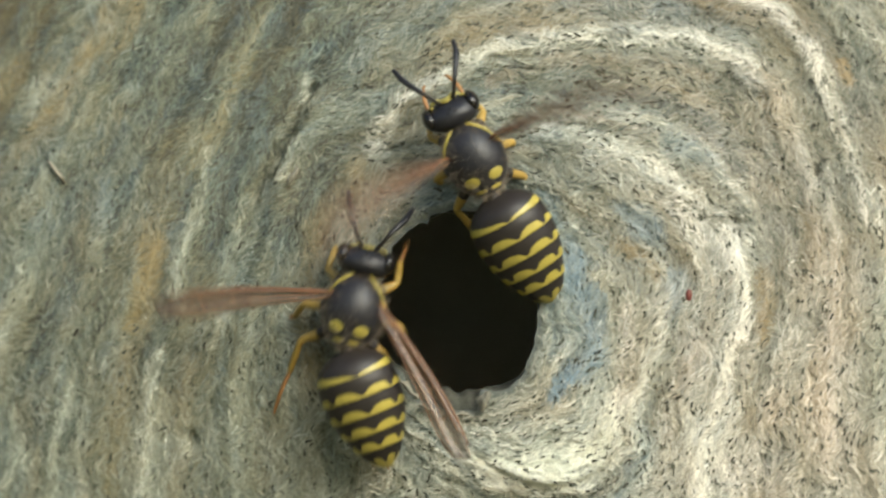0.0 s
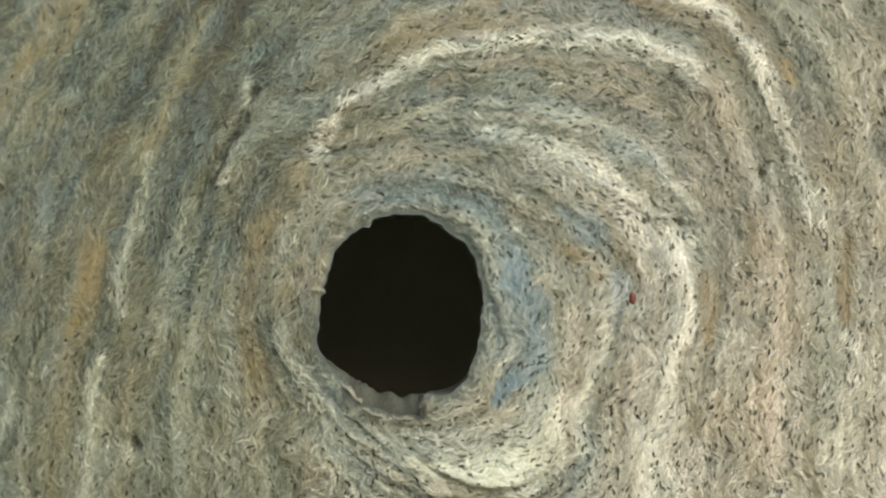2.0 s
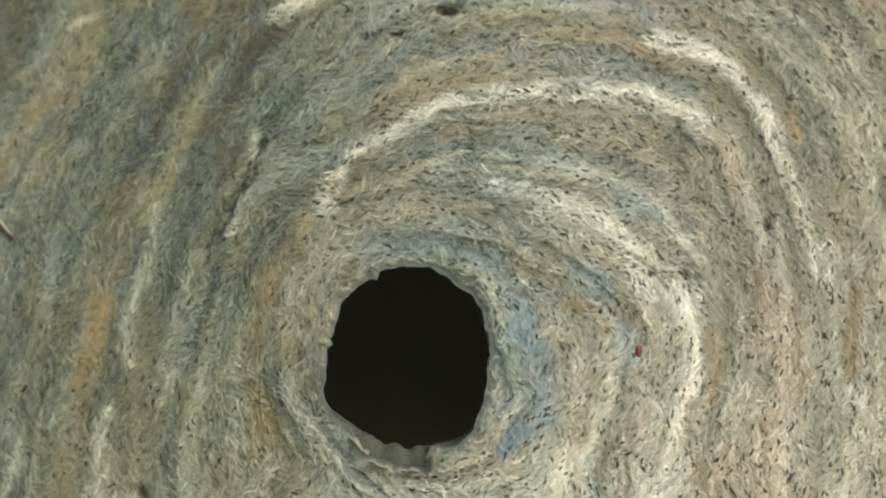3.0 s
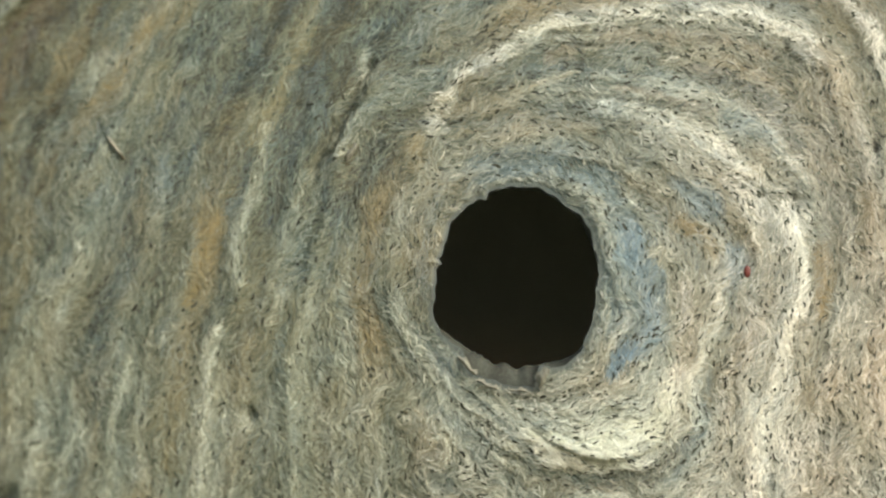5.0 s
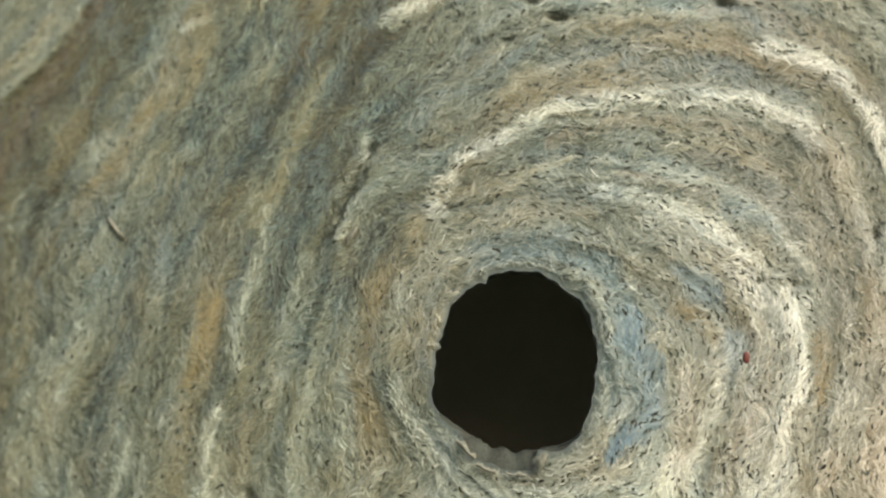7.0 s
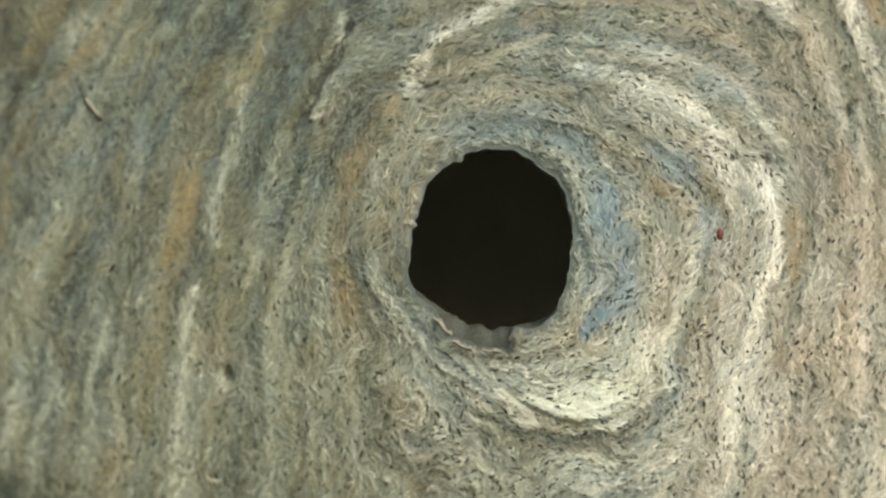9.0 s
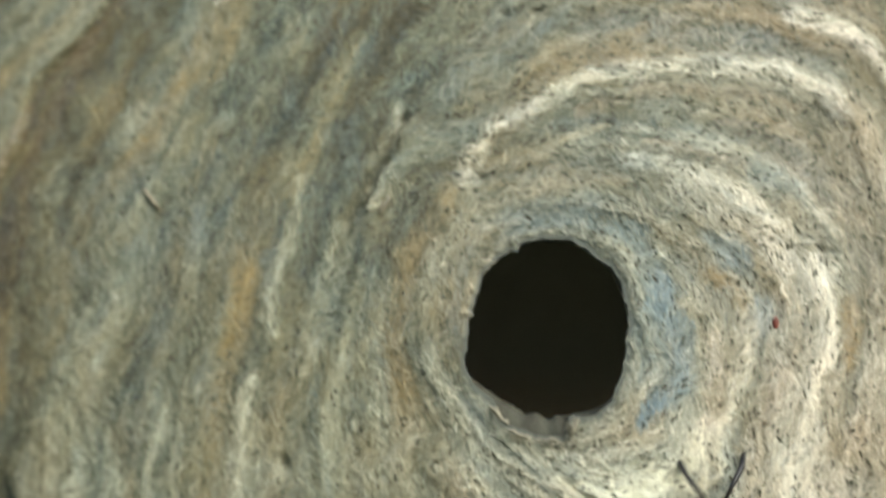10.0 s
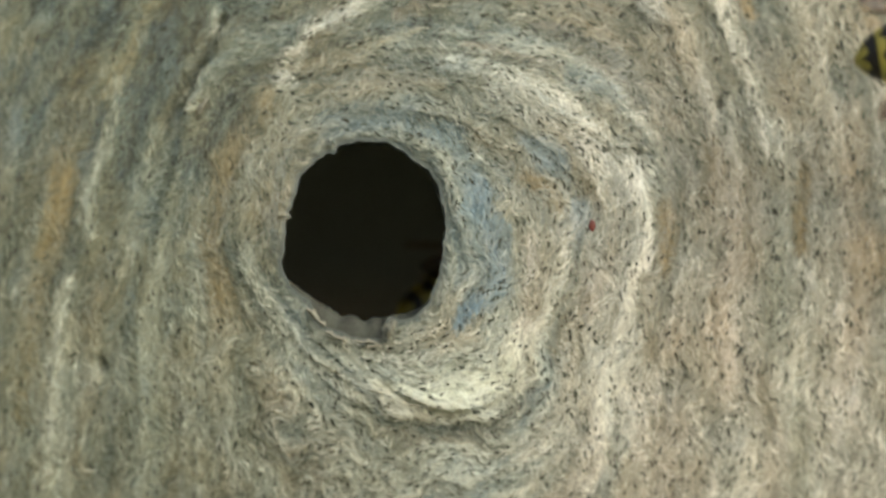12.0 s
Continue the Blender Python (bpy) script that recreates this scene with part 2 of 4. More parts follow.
class Pulp:
    """The sheet's colour and relief, on which loads of pulp are laid one after another."""

    def __init__(self):
        self.layers = {}
        self.proud = np.zeros_like(SHEET_X)

    def lay(self, points, wide, proud=0.0, ragged=0.6, **tints):
        """Draw a load of pulp out along points; wide: its half width at the start, the middle and the end. Tints are what the load turns the sheet to."""
        p = np.asarray(points, float)
        if len(p) == 1:
            p = np.concatenate([p - [0, 0.01], p + [0, 0.01]])
        n = len(p)
        u = np.linspace(0, n - 1, (n - 1) * 4 + 1)
        k = np.clip(u.astype(int), 0, n - 2)
        f = (u - k)[:, None]
        before, a, b, after = p[np.maximum(k - 1, 0)], p[k], p[k + 1], p[np.minimum(k + 2, n - 1)]
        line = 0.5 * (2 * a + (b - before) * f + (2 * before - 5 * a + 4 * b - after) * f ** 2 + (3 * a - before - 3 * b + after) * f ** 3)
        widths = np.interp(u / (n - 1), (0, 0.5, 1), wide if isinstance(wide, tuple) else (wide, wide, wide))
        pad = 2.2 * widths.max()
        i0, j0 = [max(0, int((line[:, c].min() - pad - o) / STEP)) for c, o in ((0, X0), (1, Z0))]
        i1, j1 = [int((line[:, c].max() + pad - o) / STEP) + 1 for c, o in ((0, X0), (1, Z0))]
        cut = (slice(j0, j1), slice(i0, i1))
        x, z = SHEET_X[cut], SHEET_Z[cut]
        near = np.full(x.shape, 9.0)
        for c in range(len(line) - 1):
            way = line[c + 1] - line[c]
            t = np.clip(((x - line[c, 0]) * way[0] + (z - line[c, 1]) * way[1]) / (way @ way + 1e-9), 0, 1)
            d = np.hypot(x - line[c, 0] - t * way[0], z - line[c, 1] - t * way[1])
            near = np.minimum(near, d / (widths[c] * (1 - t) + widths[c + 1] * t))
        near = near + ragged * (0.5 * MIDDLE[cut] + 0.5 * CLUMP[cut] + 0.3 * BROAD[cut] + 0.3 * FINE[cut])
        mask = soft_step(1.5, 0.45, near) * np.clip(0.86 + 0.16 * CLUMP[cut] + 0.1 * FINE[cut], 0.3, 1)
        for name, value in tints.items():
            field = self.layers[name]
            field[cut] += (value + 0.05 * MIDDLE[cut] + 0.03 * FINE[cut] - field[cut]) * mask
        self.proud[cut] += proud * mask


def lay_courses(pulp):
    """The loads of pulp that can be told apart, by their colour, and strokes that paint the shade of grooves and
    recesses.
    """
    lay = pulp.lay
    # grey and brown loads between the pale ones; strokes noted singly paint shade instead
    lay([(-14.9, 19.7), (-16.3, 16.6), (-18.0, 13.6), (-19.7, 10.2), (-21.0, 6.8), (-22.4, 3.5), (-23.4, 0.1), (-24.0, -3.3), (-24.6, -8)], (1.3, 1.6, 1.2), pale=0.25, tan=0.05, blue=0.15)
    lay([(-20, 20), (-22.5, 15), (-25, 9.5), (-26, 6)], (1.6, 2.0, 1.2), ragged=0.7, pale=0.41, tan=0.17)
    # this stroke paints the shade in the groove beside the western flap
    lay([(-28.0, 17.4), (-30.4, 13.6), (-31.9, 10.6), (-32.5, 8), (-33.3, 4.9), (-34, 2), (-34.6, -2)], (0.6, 0.8, 1.0), pale=0.28, tan=0.12, rose=0.8)
    # this stroke paints the lower left corner dark, as a shaded recess
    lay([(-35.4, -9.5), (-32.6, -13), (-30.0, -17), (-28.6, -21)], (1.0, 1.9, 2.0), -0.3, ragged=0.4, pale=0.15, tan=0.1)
    lay([(-6.3, 13.2), (-5.3, 14.9), (-1.9, 16.9), (1.4, 18.6)], (0.5, 0.9, 0.8), pale=0.29, blue=0.13)
    lay([(3, 18.4), (8, 18.0), (13, 17.0)], (1.1, 1.5, 0.9), ragged=0.7, pale=0.37, tan=0.04, blue=0.09, rose=0.7)
    # this stroke paints the dark recess outside the arch's crest
    lay([(10.2, 12.3), (12.1, 12.0), (13.8, 11.2), (15.1, 9.6), (16.4, 7.8)], (0.4, 0.8, 0.4), pale=0.31, tan=0.02, blue=0.06, rose=0.9)
    lay([(17.8, 9.5), (19.0, 5), (19.2, 1)], (0.6, 0.9, 0.6), ragged=0.8, pale=0.42, rose=0.9)
    # this stroke paints the shaded furrow to the lower left of the entrance
    lay([(-5.9, -3.1), (-4.3, -5.2), (-2.6, -7.0), (-0.9, -8.7), (0.9, -10.4)], (0.4, 0.55, 0.4), -0.12, pale=0.36, tan=0.02, blue=0.16)
    # this stroke paints the shadow under the edge of the lower lip
    lay([(2.0, -11.7), (5.2, -12.2), (8.2, -11.5), (10.3, -9.2)], (0.5, 0.7, 0.4), -0.1, pale=0.36, tan=0.1, rose=0.6)
    # this stroke paints the dark of the crease that the relief also cuts
    lay([(-8.2, 14.0), (-9.0, 12.0), (-9.9, 9.8), (-10.6, 8.6), (-11.3, 6.8)], (0.22, 0.36, 0.25), -0.15, pale=0.14, tan=0.08)
    lay([(-24.4, 23.5), (-26.1, 20.7), (-27.8, 18.3), (-30.2, 15.6), (-31.6, 13.9), (-33.0, 11.1), (-33.9, 8.3), (-34.4, 5.6), (-35.1, 2.8)], 0.24, pale=0.2, tan=0.2, rose=1.0)
    # this stroke darkens the small dent at the same spot
    lay([(-15.9, -7.8), (-15.7, -8.4)], 0.4, pale=0.16, blue=0.16)
    lay([(-7.4, 16.0), (-6.2, 14.2)], (0.2, 0.3, 0.2), -0.1, pale=0.2, blue=0.1)
    # blue-grey loads round the entrance
    lay([(-2.2, 6.4), (0.2, 6.8), (2.8, 6.9), (4.9, 5.6)], (0.6, 1.0, 0.9), ragged=0.5, pale=0.42, tan=0.0, blue=0.29)
    lay([(5.6, 4.0), (6.6, 1.2), (6.5, -1.6), (6.2, -3.4)], (0.9, 1.3, 1.1), ragged=0.6, pale=0.47, tan=0.02, blue=0.24)
    lay([(7.6, 0.2), (8.0, -1.6), (7.9, -3.6)], (0.5, 0.8, 0.6), ragged=0.6, pale=0.52, tan=0.0, blue=0.42)
    lay([(6.9, 2.6), (7.0, 1.3)], (0.6, 0.8, 0.5), ragged=1.0, pale=0.47, tan=0.0, blue=0.50)
    lay([(5.3, -5.2), (6.3, -4.8), (7.0, -4.4)], (0.5, 0.7, 0.45), ragged=0.9, pale=0.52, tan=0.0, blue=0.66)
    lay([(9.6, 5.4), (11.0, 4.6), (12.0, 3.9)], (0.6, 1.0, 0.5), ragged=0.7, pale=0.43, tan=0.0, blue=0.26)
    lay([(12.6, 1.6), (12.8, 0.2)], (0.4, 0.5, 0.4), ragged=0.7, pale=0.5, blue=0.3)
    # tan and ochre loads
    lay([(-11.2, 17.6), (-12.2, 15.5), (-13.2, 13.2), (-14.2, 10.5), (-15.5, 8.2)], (0.3, 0.5, 0.4), ragged=0.7, pale=0.43, tan=0.42)
    lay([(-18.0, 3.4), (-18.7, 1.4), (-19.6, -1.3)], (0.5, 0.65, 0.5), ragged=0.5, pale=0.37, tan=0.66)
    lay([(-19.8, -3.0), (-20.2, -6), (-20.8, -11)], (0.5, 0.6, 0.6), ragged=0.6, pale=0.41, tan=0.46)
    lay([(-5.9, 8.2), (-5.8, 6.8)], (0.4, 0.6, 0.4), ragged=0.6, pale=0.5, tan=0.42)
    lay([(2, 13.3), (6, 14.2), (11, 14.2), (15, 13.1)], (0.4, 0.55, 0.4), ragged=0.7, pale=0.48, tan=0.22, rose=0.8)
    lay([(6, 11.1), (9, 10.6), (11.6, 9.8)], (0.2, 0.3, 0.25), ragged=0.6, pale=0.5, tan=0.22, rose=0.9)
    lay([(-3.0, 8.6), (0.4, 8.9), (4.4, 8.7)], (0.4, 0.6, 0.5), ragged=0.8, pale=0.44, tan=0.22)
    lay([(9.7, 3.3), (10.9, 2.7)], (0.35, 0.5, 0.3), ragged=0.6, pale=0.46, tan=0.55)
    lay([(11.3, 2.6), (11.6, 1.2)], (0.4, 0.45, 0.3), ragged=0.6, pale=0.62, tan=0.5)
    lay([(11.6, -2.6), (11.3, -5.4), (10.9, -7.6)], (0.35, 0.55, 0.4), ragged=0.7, pale=0.56, tan=0.4)
    lay([(17.9, 1.5), (18.1, -0.5), (17.8, -2.4)], (0.35, 0.5, 0.35), ragged=0.6, pale=0.45, tan=0.5, rose=0.8)
    lay([(17.2, -4), (17.0, -7.5)], (0.4, 0.6, 0.3), ragged=0.8, pale=0.56, tan=0.32)
    lay([(11, 21.0), (13, 21.1), (16, 20.3), (19.5, 18.8)], (0.5, 0.9, 0.7), ragged=0.8, pale=0.56, tan=0.32, rose=0.8)
    lay([(22.9, 14.1), (23.3, 12.8)], (0.3, 0.36, 0.25), ragged=0.5, pale=0.42, tan=0.66)
    lay([(25.0, 9.4), (25.6, 6.2)], (0.3, 0.45, 0.3), ragged=0.7, pale=0.6, tan=0.36)
    lay([(26.5, 3.8), (26.2, 1.6), (26.2, -1.0)], (0.3, 0.42, 0.35), ragged=0.5, pale=0.48, tan=0.64)
    lay([(-30.2, 2.6), (-29.6, -0.6)], (0.8, 1.0, 0.6), ragged=0.6, pale=0.33, tan=0.34)
    # pale loads on the far side
    lay([(-24.9, 13.4), (-25.6, 11.6)], (0.5, 0.7, 0.5), ragged=0.8, pale=0.58)
    lay([(-25.4, 2.6), (-26.6, 0.2), (-28.2, -3.2), (-29.0, -7)], (0.4, 0.8, 0.7), ragged=0.6, pale=0.60, blue=0.08)
    lay([(-20.2, 19.7), (-18.6, 20.6)], (0.12, 0.25, 0.12), 0.1, pale=0.86, tan=0.15)
    lay([(-7.7, 20.4), (-6, 21.3), (-4.3, 22.1), (-2.6, 23.0), (0.6, 24.6), (4, 25.0), (7.5, 24.7)], (0.35, 0.5, 0.7), 0.15, pale=0.84, tan=0.14)
    lay([(-14.9, 8.8), (-15.2, 6.8), (-15.8, 4.2), (-16.7, 1.8), (-16.7, -0.2)], (0.25, 0.36, 0.5), 0.1, ragged=0.6, pale=0.70, blue=0.09)
    lay([(-17.9, -3.0), (-18.4, -6), (-18.8, -9.9), (-18.9, -13.4), (-19.2, -18)], (0.4, 0.55, 0.6), 0.12, ragged=0.6, pale=0.76, blue=0.09)
    lay([(-14.6, -0.2), (-13.9, -1.2), (-14.6, -2.6)], (0.2, 0.3, 0.2), ragged=0.5, pale=0.72)
    lay([(-10, 0.9), (-10.2, -2.5), (-10.1, -6.3)], (0.18, 0.3, 0.3), ragged=0.6, pale=0.66, tan=0.14)
    lay([(-13.0, -9), (-13.4, -13), (-13.6, -17)], (0.2, 0.35, 0.3), ragged=0.7, pale=0.62)
    lay([(-9.0, 13.6), (-9.0, 12.2), (-9.3, 10.6)], (0.25, 0.3, 0.2), ragged=0.5, pale=0.62)
    lay([(-10.6, 7.2), (-10.0, 8.2)], (0.2, 0.3, 0.18), 0.1, ragged=0.4, pale=0.92)
    lay([(-3.2, -10.9), (-3.1, -11.6)], (0.35, 0.45, 0.3), ragged=0.6, pale=0.8)
    # pale loads of the arches, the shelf and the seam
    lay([(8, 8.4), (10.5, 7.4), (12.2, 6.2), (13.8, 4.2)], (0.7, 1.25, 1.0), ragged=0.5, pale=0.72, tan=0.04, blue=0.08)
    lay([(4.6, 9.9), (5.4, 10.0), (6.5, 9.8)], (0.35, 0.5, 0.35), ragged=0.4, pale=0.78, tan=0.0, blue=0.2)
    lay([(6.8, 9.7), (8.8, 9.1), (11.4, 8.1), (12.7, 7.1), (13.4, 5.9)], (0.45, 0.65, 0.6), 0.08, ragged=0.5, pale=0.82, tan=0.05, blue=0.05)
    lay([(13.6, 4.5), (15.3, 4.1), (16.3, 3.2), (16.3, 1.8)], (0.5, 0.95, 0.75), 0.1, ragged=0.5, pale=0.88, tan=0.04)
    lay([(14.6, 1.6), (14.9, -1.5), (14.2, -5)], (0.8, 1.2, 0.9), ragged=0.7, pale=0.70, tan=0.06)
    lay([(0.9, 11.2), (2.0, 11.7), (3.4, 12.1)], (0.14, 0.2, 0.14), 0.1, ragged=0.4, pale=0.68, tan=0.34)
    lay([(4.5, 12.0), (7.8, 11.6), (9.5, 11.2), (11.5, 10.6), (13.4, 9.9), (14.8, 9.0), (15.7, 7.7), (16.6, 6.4)], (0.15, 0.26, 0.3), 0.06, ragged=0.6, pale=0.64, tan=0.12)
    lay([(-4.9, 9.2), (-4.5, 10.3), (-3.7, 11.2)], (0.6, 0.62, 0.3), 0.12, pale=0.84, tan=0.02)
    lay([(-3.4, 11.7), (-1.1, 13.1), (0.9, 14.3), (3.2, 15.2), (5.6, 15.5), (8.2, 15.7), (10.9, 15.6), (13.2, 15.4), (15.0, 15.0), (16.4, 14.4), (17.5, 13.4)], (0.36, 0.55, 0.86), 0.16, ragged=0.5, pale=0.86, tan=0.03, blue=0.07)
    lay([(14.6, 18.5), (16.9, 18.2), (18.6, 17.2), (20.2, 15.5), (21.5, 13.5), (22.3, 11.1), (23.0, 8.8), (23.8, 6.4), (24.2, 4.4)], (0.62, 0.52, 0.25), 0.14, ragged=0.45, pale=0.84, tan=0.04, blue=0.03, rose=0.7)
    lay([(16.5, 2.6), (16.8, 0.3), (16.7, -1.7), (16.0, -2.8), (15.5, -5.1), (14.9, -7.8), (14.2, -10.5), (13.9, -12.5), (13.6, -14.6), (13.5, -20)], (0.36, 0.55, 0.75), 0.15, ragged=0.3, pale=1.0, tan=0.05)
    lay([(26.3, -2.2), (27.0, -3.7), (26.1, -5.6), (25.8, -8.2), (25.4, -13)], (0.4, 0.5, 0.35), 0.12, ragged=0.5, pale=0.82)
    lay([(30.2, -6.0), (29.5, -9.9), (28.1, -13.3), (27, -18)], (0.4, 0.5, 0.4), 0.08, ragged=0.6, pale=0.78, blue=0.08)
    lay([(21.0, -3), (20.6, -8), (20.2, -14)], (0.3, 0.5, 0.4), ragged=0.9, pale=0.7)
    # the lip under the entrance
    lay([(9.7, -5.5), (10.0, -3.0), (9.8, -0.4)], (0.5, 0.65, 0.4), ragged=0.6, pale=0.72, tan=0.1, blue=0.0, rose=0.9)
    lay([(2.6, -8.8), (5.0, -9.0), (7.4, -7.6), (8.8, -5.8)], (0.7, 1.1, 0.8), ragged=0.5, pale=0.76, tan=0.04, blue=0.05)
    lay([(0.9, -9.2), (2.2, -9.9), (3.9, -10.1), (6.0, -9.8), (7.7, -9.0), (8.8, -7.7), (9.5, -6.0)], (0.5, 1.2, 0.75), 0.05, ragged=0.15, pale=1.05, tan=0.05, blue=0.0)
    lay([(-3.3, -4.9), (-2.3, -6.3), (-0.4, -6.7), (1.2, -6.8)], (0.16, 0.2, 0.25), ragged=0.3, pale=0.66, tan=0.1)


def build_fields():
    """How pale, tan, blue and rosy the pulp is, with broad light and shade painted into pale, and how far it stands
    proud, all over the sheet.
    """
    x, z, v = SHEET_X, SHEET_Z, course
    ring = np.hypot(x - 5.2, z + 5.6) + 0.05 * MIDDLE + 0.06 * BLOTCH
    turn = np.degrees(np.arctan2(z + 5.6, x - 5.2))
    turn = (turn + 270) % 360 + 90
    sweep = soft_step(196, 240, turn) * soft_step(385, 322, turn)
    ledge = soft_step(5.3, 4.95, ring) * soft_step(1.0, 4.6, ring) * sweep
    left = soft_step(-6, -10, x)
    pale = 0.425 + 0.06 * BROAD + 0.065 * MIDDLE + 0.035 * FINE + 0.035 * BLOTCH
    # broad painted light: paler low and to the right, darker high and left
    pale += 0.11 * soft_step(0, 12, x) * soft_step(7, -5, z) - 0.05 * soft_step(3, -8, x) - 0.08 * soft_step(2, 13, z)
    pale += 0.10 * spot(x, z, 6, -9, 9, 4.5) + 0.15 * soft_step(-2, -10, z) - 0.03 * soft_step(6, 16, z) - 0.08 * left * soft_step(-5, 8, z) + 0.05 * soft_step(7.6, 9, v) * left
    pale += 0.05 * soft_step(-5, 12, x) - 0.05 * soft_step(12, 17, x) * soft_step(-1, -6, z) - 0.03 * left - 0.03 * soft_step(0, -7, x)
    tan = 0.07 + 0.06 * soft_step(2, 14, x) + 0.07 * left + 0.11 * np.clip(TINT - 0.3, 0, 2) * (1 + 1.3 * left) + 0.06 * BLOTCH
    blue = 0.04 + 0.05 * left + 0.08 * np.clip(-TINT - 0.2, 0, 2) * (1 - 0.5 * left) * (1 - 0.75 * soft_step(15, 19, x))
    rose = 0.42 + 0.38 * soft_step(2, 20, x) - 0.26 * soft_step(-2, -14, x) - 0.12 * soft_step(4, 16, z) + 0.12 * TINT
    pulp = Pulp()
    pulp.layers = {"pale": pale, "tan": tan, "blue": blue, "rose": rose}
    lay_courses(pulp)
    tan, blue = np.clip(1.2 * tan, 0, 0.8), np.clip((0.48 + 0.64 * soft_step(-7, 0, x)) * blue, 0, 0.85)
    edge = np.exp(-(np.clip(np.hypot(x, z) - rim(np.arctan2(z, x)), 0, 9) / 0.26) ** 2)
    pale, tan, blue, rose = pale + (0.36 - pale) * edge, tan * (1 - edge), blue + (0.14 - blue) * edge, rose + (0.95 - rose) * edge
    near = np.exp(-((x - 6) ** 2 + (z - 3) ** 2) / (2 * 13.0 ** 2))
    proud = (0.07 + 0.17 * near) * np.cos(2 * np.pi * v) * soft_step(2.9, 3.4, v) * soft_step(9.5, 8, v) * (0.25 + 0.75 * soft_step(-13, -5, z))
    proud += (0.055 * BROAD + 0.035 * MIDDLE + 0.08 * BLOTCH) * (1 - 0.4 * left) + 0.022 * FINE
    proud += pulp.proud + 0.36 * ledge + 0.5 * soft_step(3.14, 2.98, v + 0.05 * MIDDLE) * soft_step(1.9, 2.8, v) * soft_step(11, 14, x) * soft_step(4.5, 1.5, z)
    arch = soft_step(0, 7, x) * soft_step(0.5, 5, z) * soft_step(22, 18, x)
    for level, height in ((3.0, 0.46), (3.34, 0.40), (4.16, 0.14)):
        w = v + 0.03 * MIDDLE + 0.015 * BLOTCH
        proud += height * soft_step(level + 0.07, level - 0.05, w) * soft_step(level - (1.3 if level < 3.2 else 0.5), level - 0.1, w) * arch
    along = ((x + 10.2) * 0.48 + (z - 9.5) * 0.877)
    across = ((x + 10.2) * 0.877 - (z - 9.5) * 0.48) + 0.15 * MIDDLE
    crease = np.exp(-(across / 0.33) ** 2) * soft_step(4.6, 3.2, np.abs(along))
    proud += -0.55 * crease + 0.4 * np.exp(-((across - 0.7) / 0.5) ** 2) * soft_step(4.4, 2.5, np.abs(along))
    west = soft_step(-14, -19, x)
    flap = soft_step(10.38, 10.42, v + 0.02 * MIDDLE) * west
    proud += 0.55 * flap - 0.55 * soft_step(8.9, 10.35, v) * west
    # the groove's shade is painted as a dark brown band along the flap
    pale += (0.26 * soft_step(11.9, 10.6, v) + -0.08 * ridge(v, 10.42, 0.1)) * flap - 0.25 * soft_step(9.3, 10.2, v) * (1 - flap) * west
    tan += 0.14 * ridge(v, 10.2, 0.35) * west
    slit = np.hypot((x + 24.4) * 0.9 + (z - 8.0) * 0.43, 0.25 * ((z - 8.0) * 0.9 - (x + 24.4) * 0.43))
    proud -= 0.25 * np.exp(-(slit / 0.22) ** 2)
    for px, pz, depth, wide, tall in ((12.2, 21.5, 1.2, 0.6, 0.26), (2.4, 20.5, 1.2, 0.7, 0.26), (0.8, 21.5, 0.9, 0.45, 0.3), (-0.6, 19.1, 0.7, 0.4, 0.2), (-2.5, 19.0, 0.6, 0.35, 0.2), (-15.8, -8.1, 0.6, 0.35, 0.5), (21.2, 7.6, 0.8, 0.25, 0.5), (16.2, 4.6, 0.35, 0.8, 0.25)):
        proud -= depth * spot(x, z, px, pz, wide, tall)
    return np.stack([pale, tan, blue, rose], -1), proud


PULP, PROUD = build_fields()


def inner_rim(angle):
    """Radius of the second sheet's edge, just behind the first."""
    below = np.degrees(angle) % 360
    r = 1 / np.hypot(np.cos(angle) / 4.82, np.sin(angle) / 5.30)
    r = r - 0.12 * soft_step(200, 240, below) * soft_step(300, 270, below)
    r = r + 0.55 * np.exp(-((below - 206) / 20) ** 2) + 0.6 * np.exp(-((below - 313) / 20) ** 2)
    return r + 0.05 * np.sin(7 * angle + 2 * np.sin(2 * angle)) + 0.03 * np.sin(17 * angle + 3 * np.sin(3 * angle)) + 0.06 * np.sin(15 * angle + 4 * np.sin(4 * angle)) * soft_step(230, 250, below) * soft_step(295, 280, below) + 0.05 * np.sin(43 * angle + 5 * np.sin(6 * angle)) * soft_step(225, 245, below) * soft_step(300, 285, below)


def surface(x, z, lift=0.0):
    """Places on the nest's surface, and the outward normals of its smooth form."""
    n = np.stack([(x - CX) / RX ** 2, (body_y(x, z) - RY) / RY ** 2, (z - CZ) / RZ ** 2], -1)
    n /= np.linalg.norm(n, axis=-1, keepdims=True)
    p = np.stack([x, nest_y(x, z), z], -1)
    r, a = np.hypot(x, z), np.arctan2(z, x)
    gap = np.clip(r - rim(a), 0, 9)
    calm = soft_step(0.0, 0.9, gap)
    curl = -0.3 * (1 - soft_step(0, 1.3, gap)) ** 2
    return p + n * (sample(PROUD, x, z) * calm + curl + lift)[..., None], n


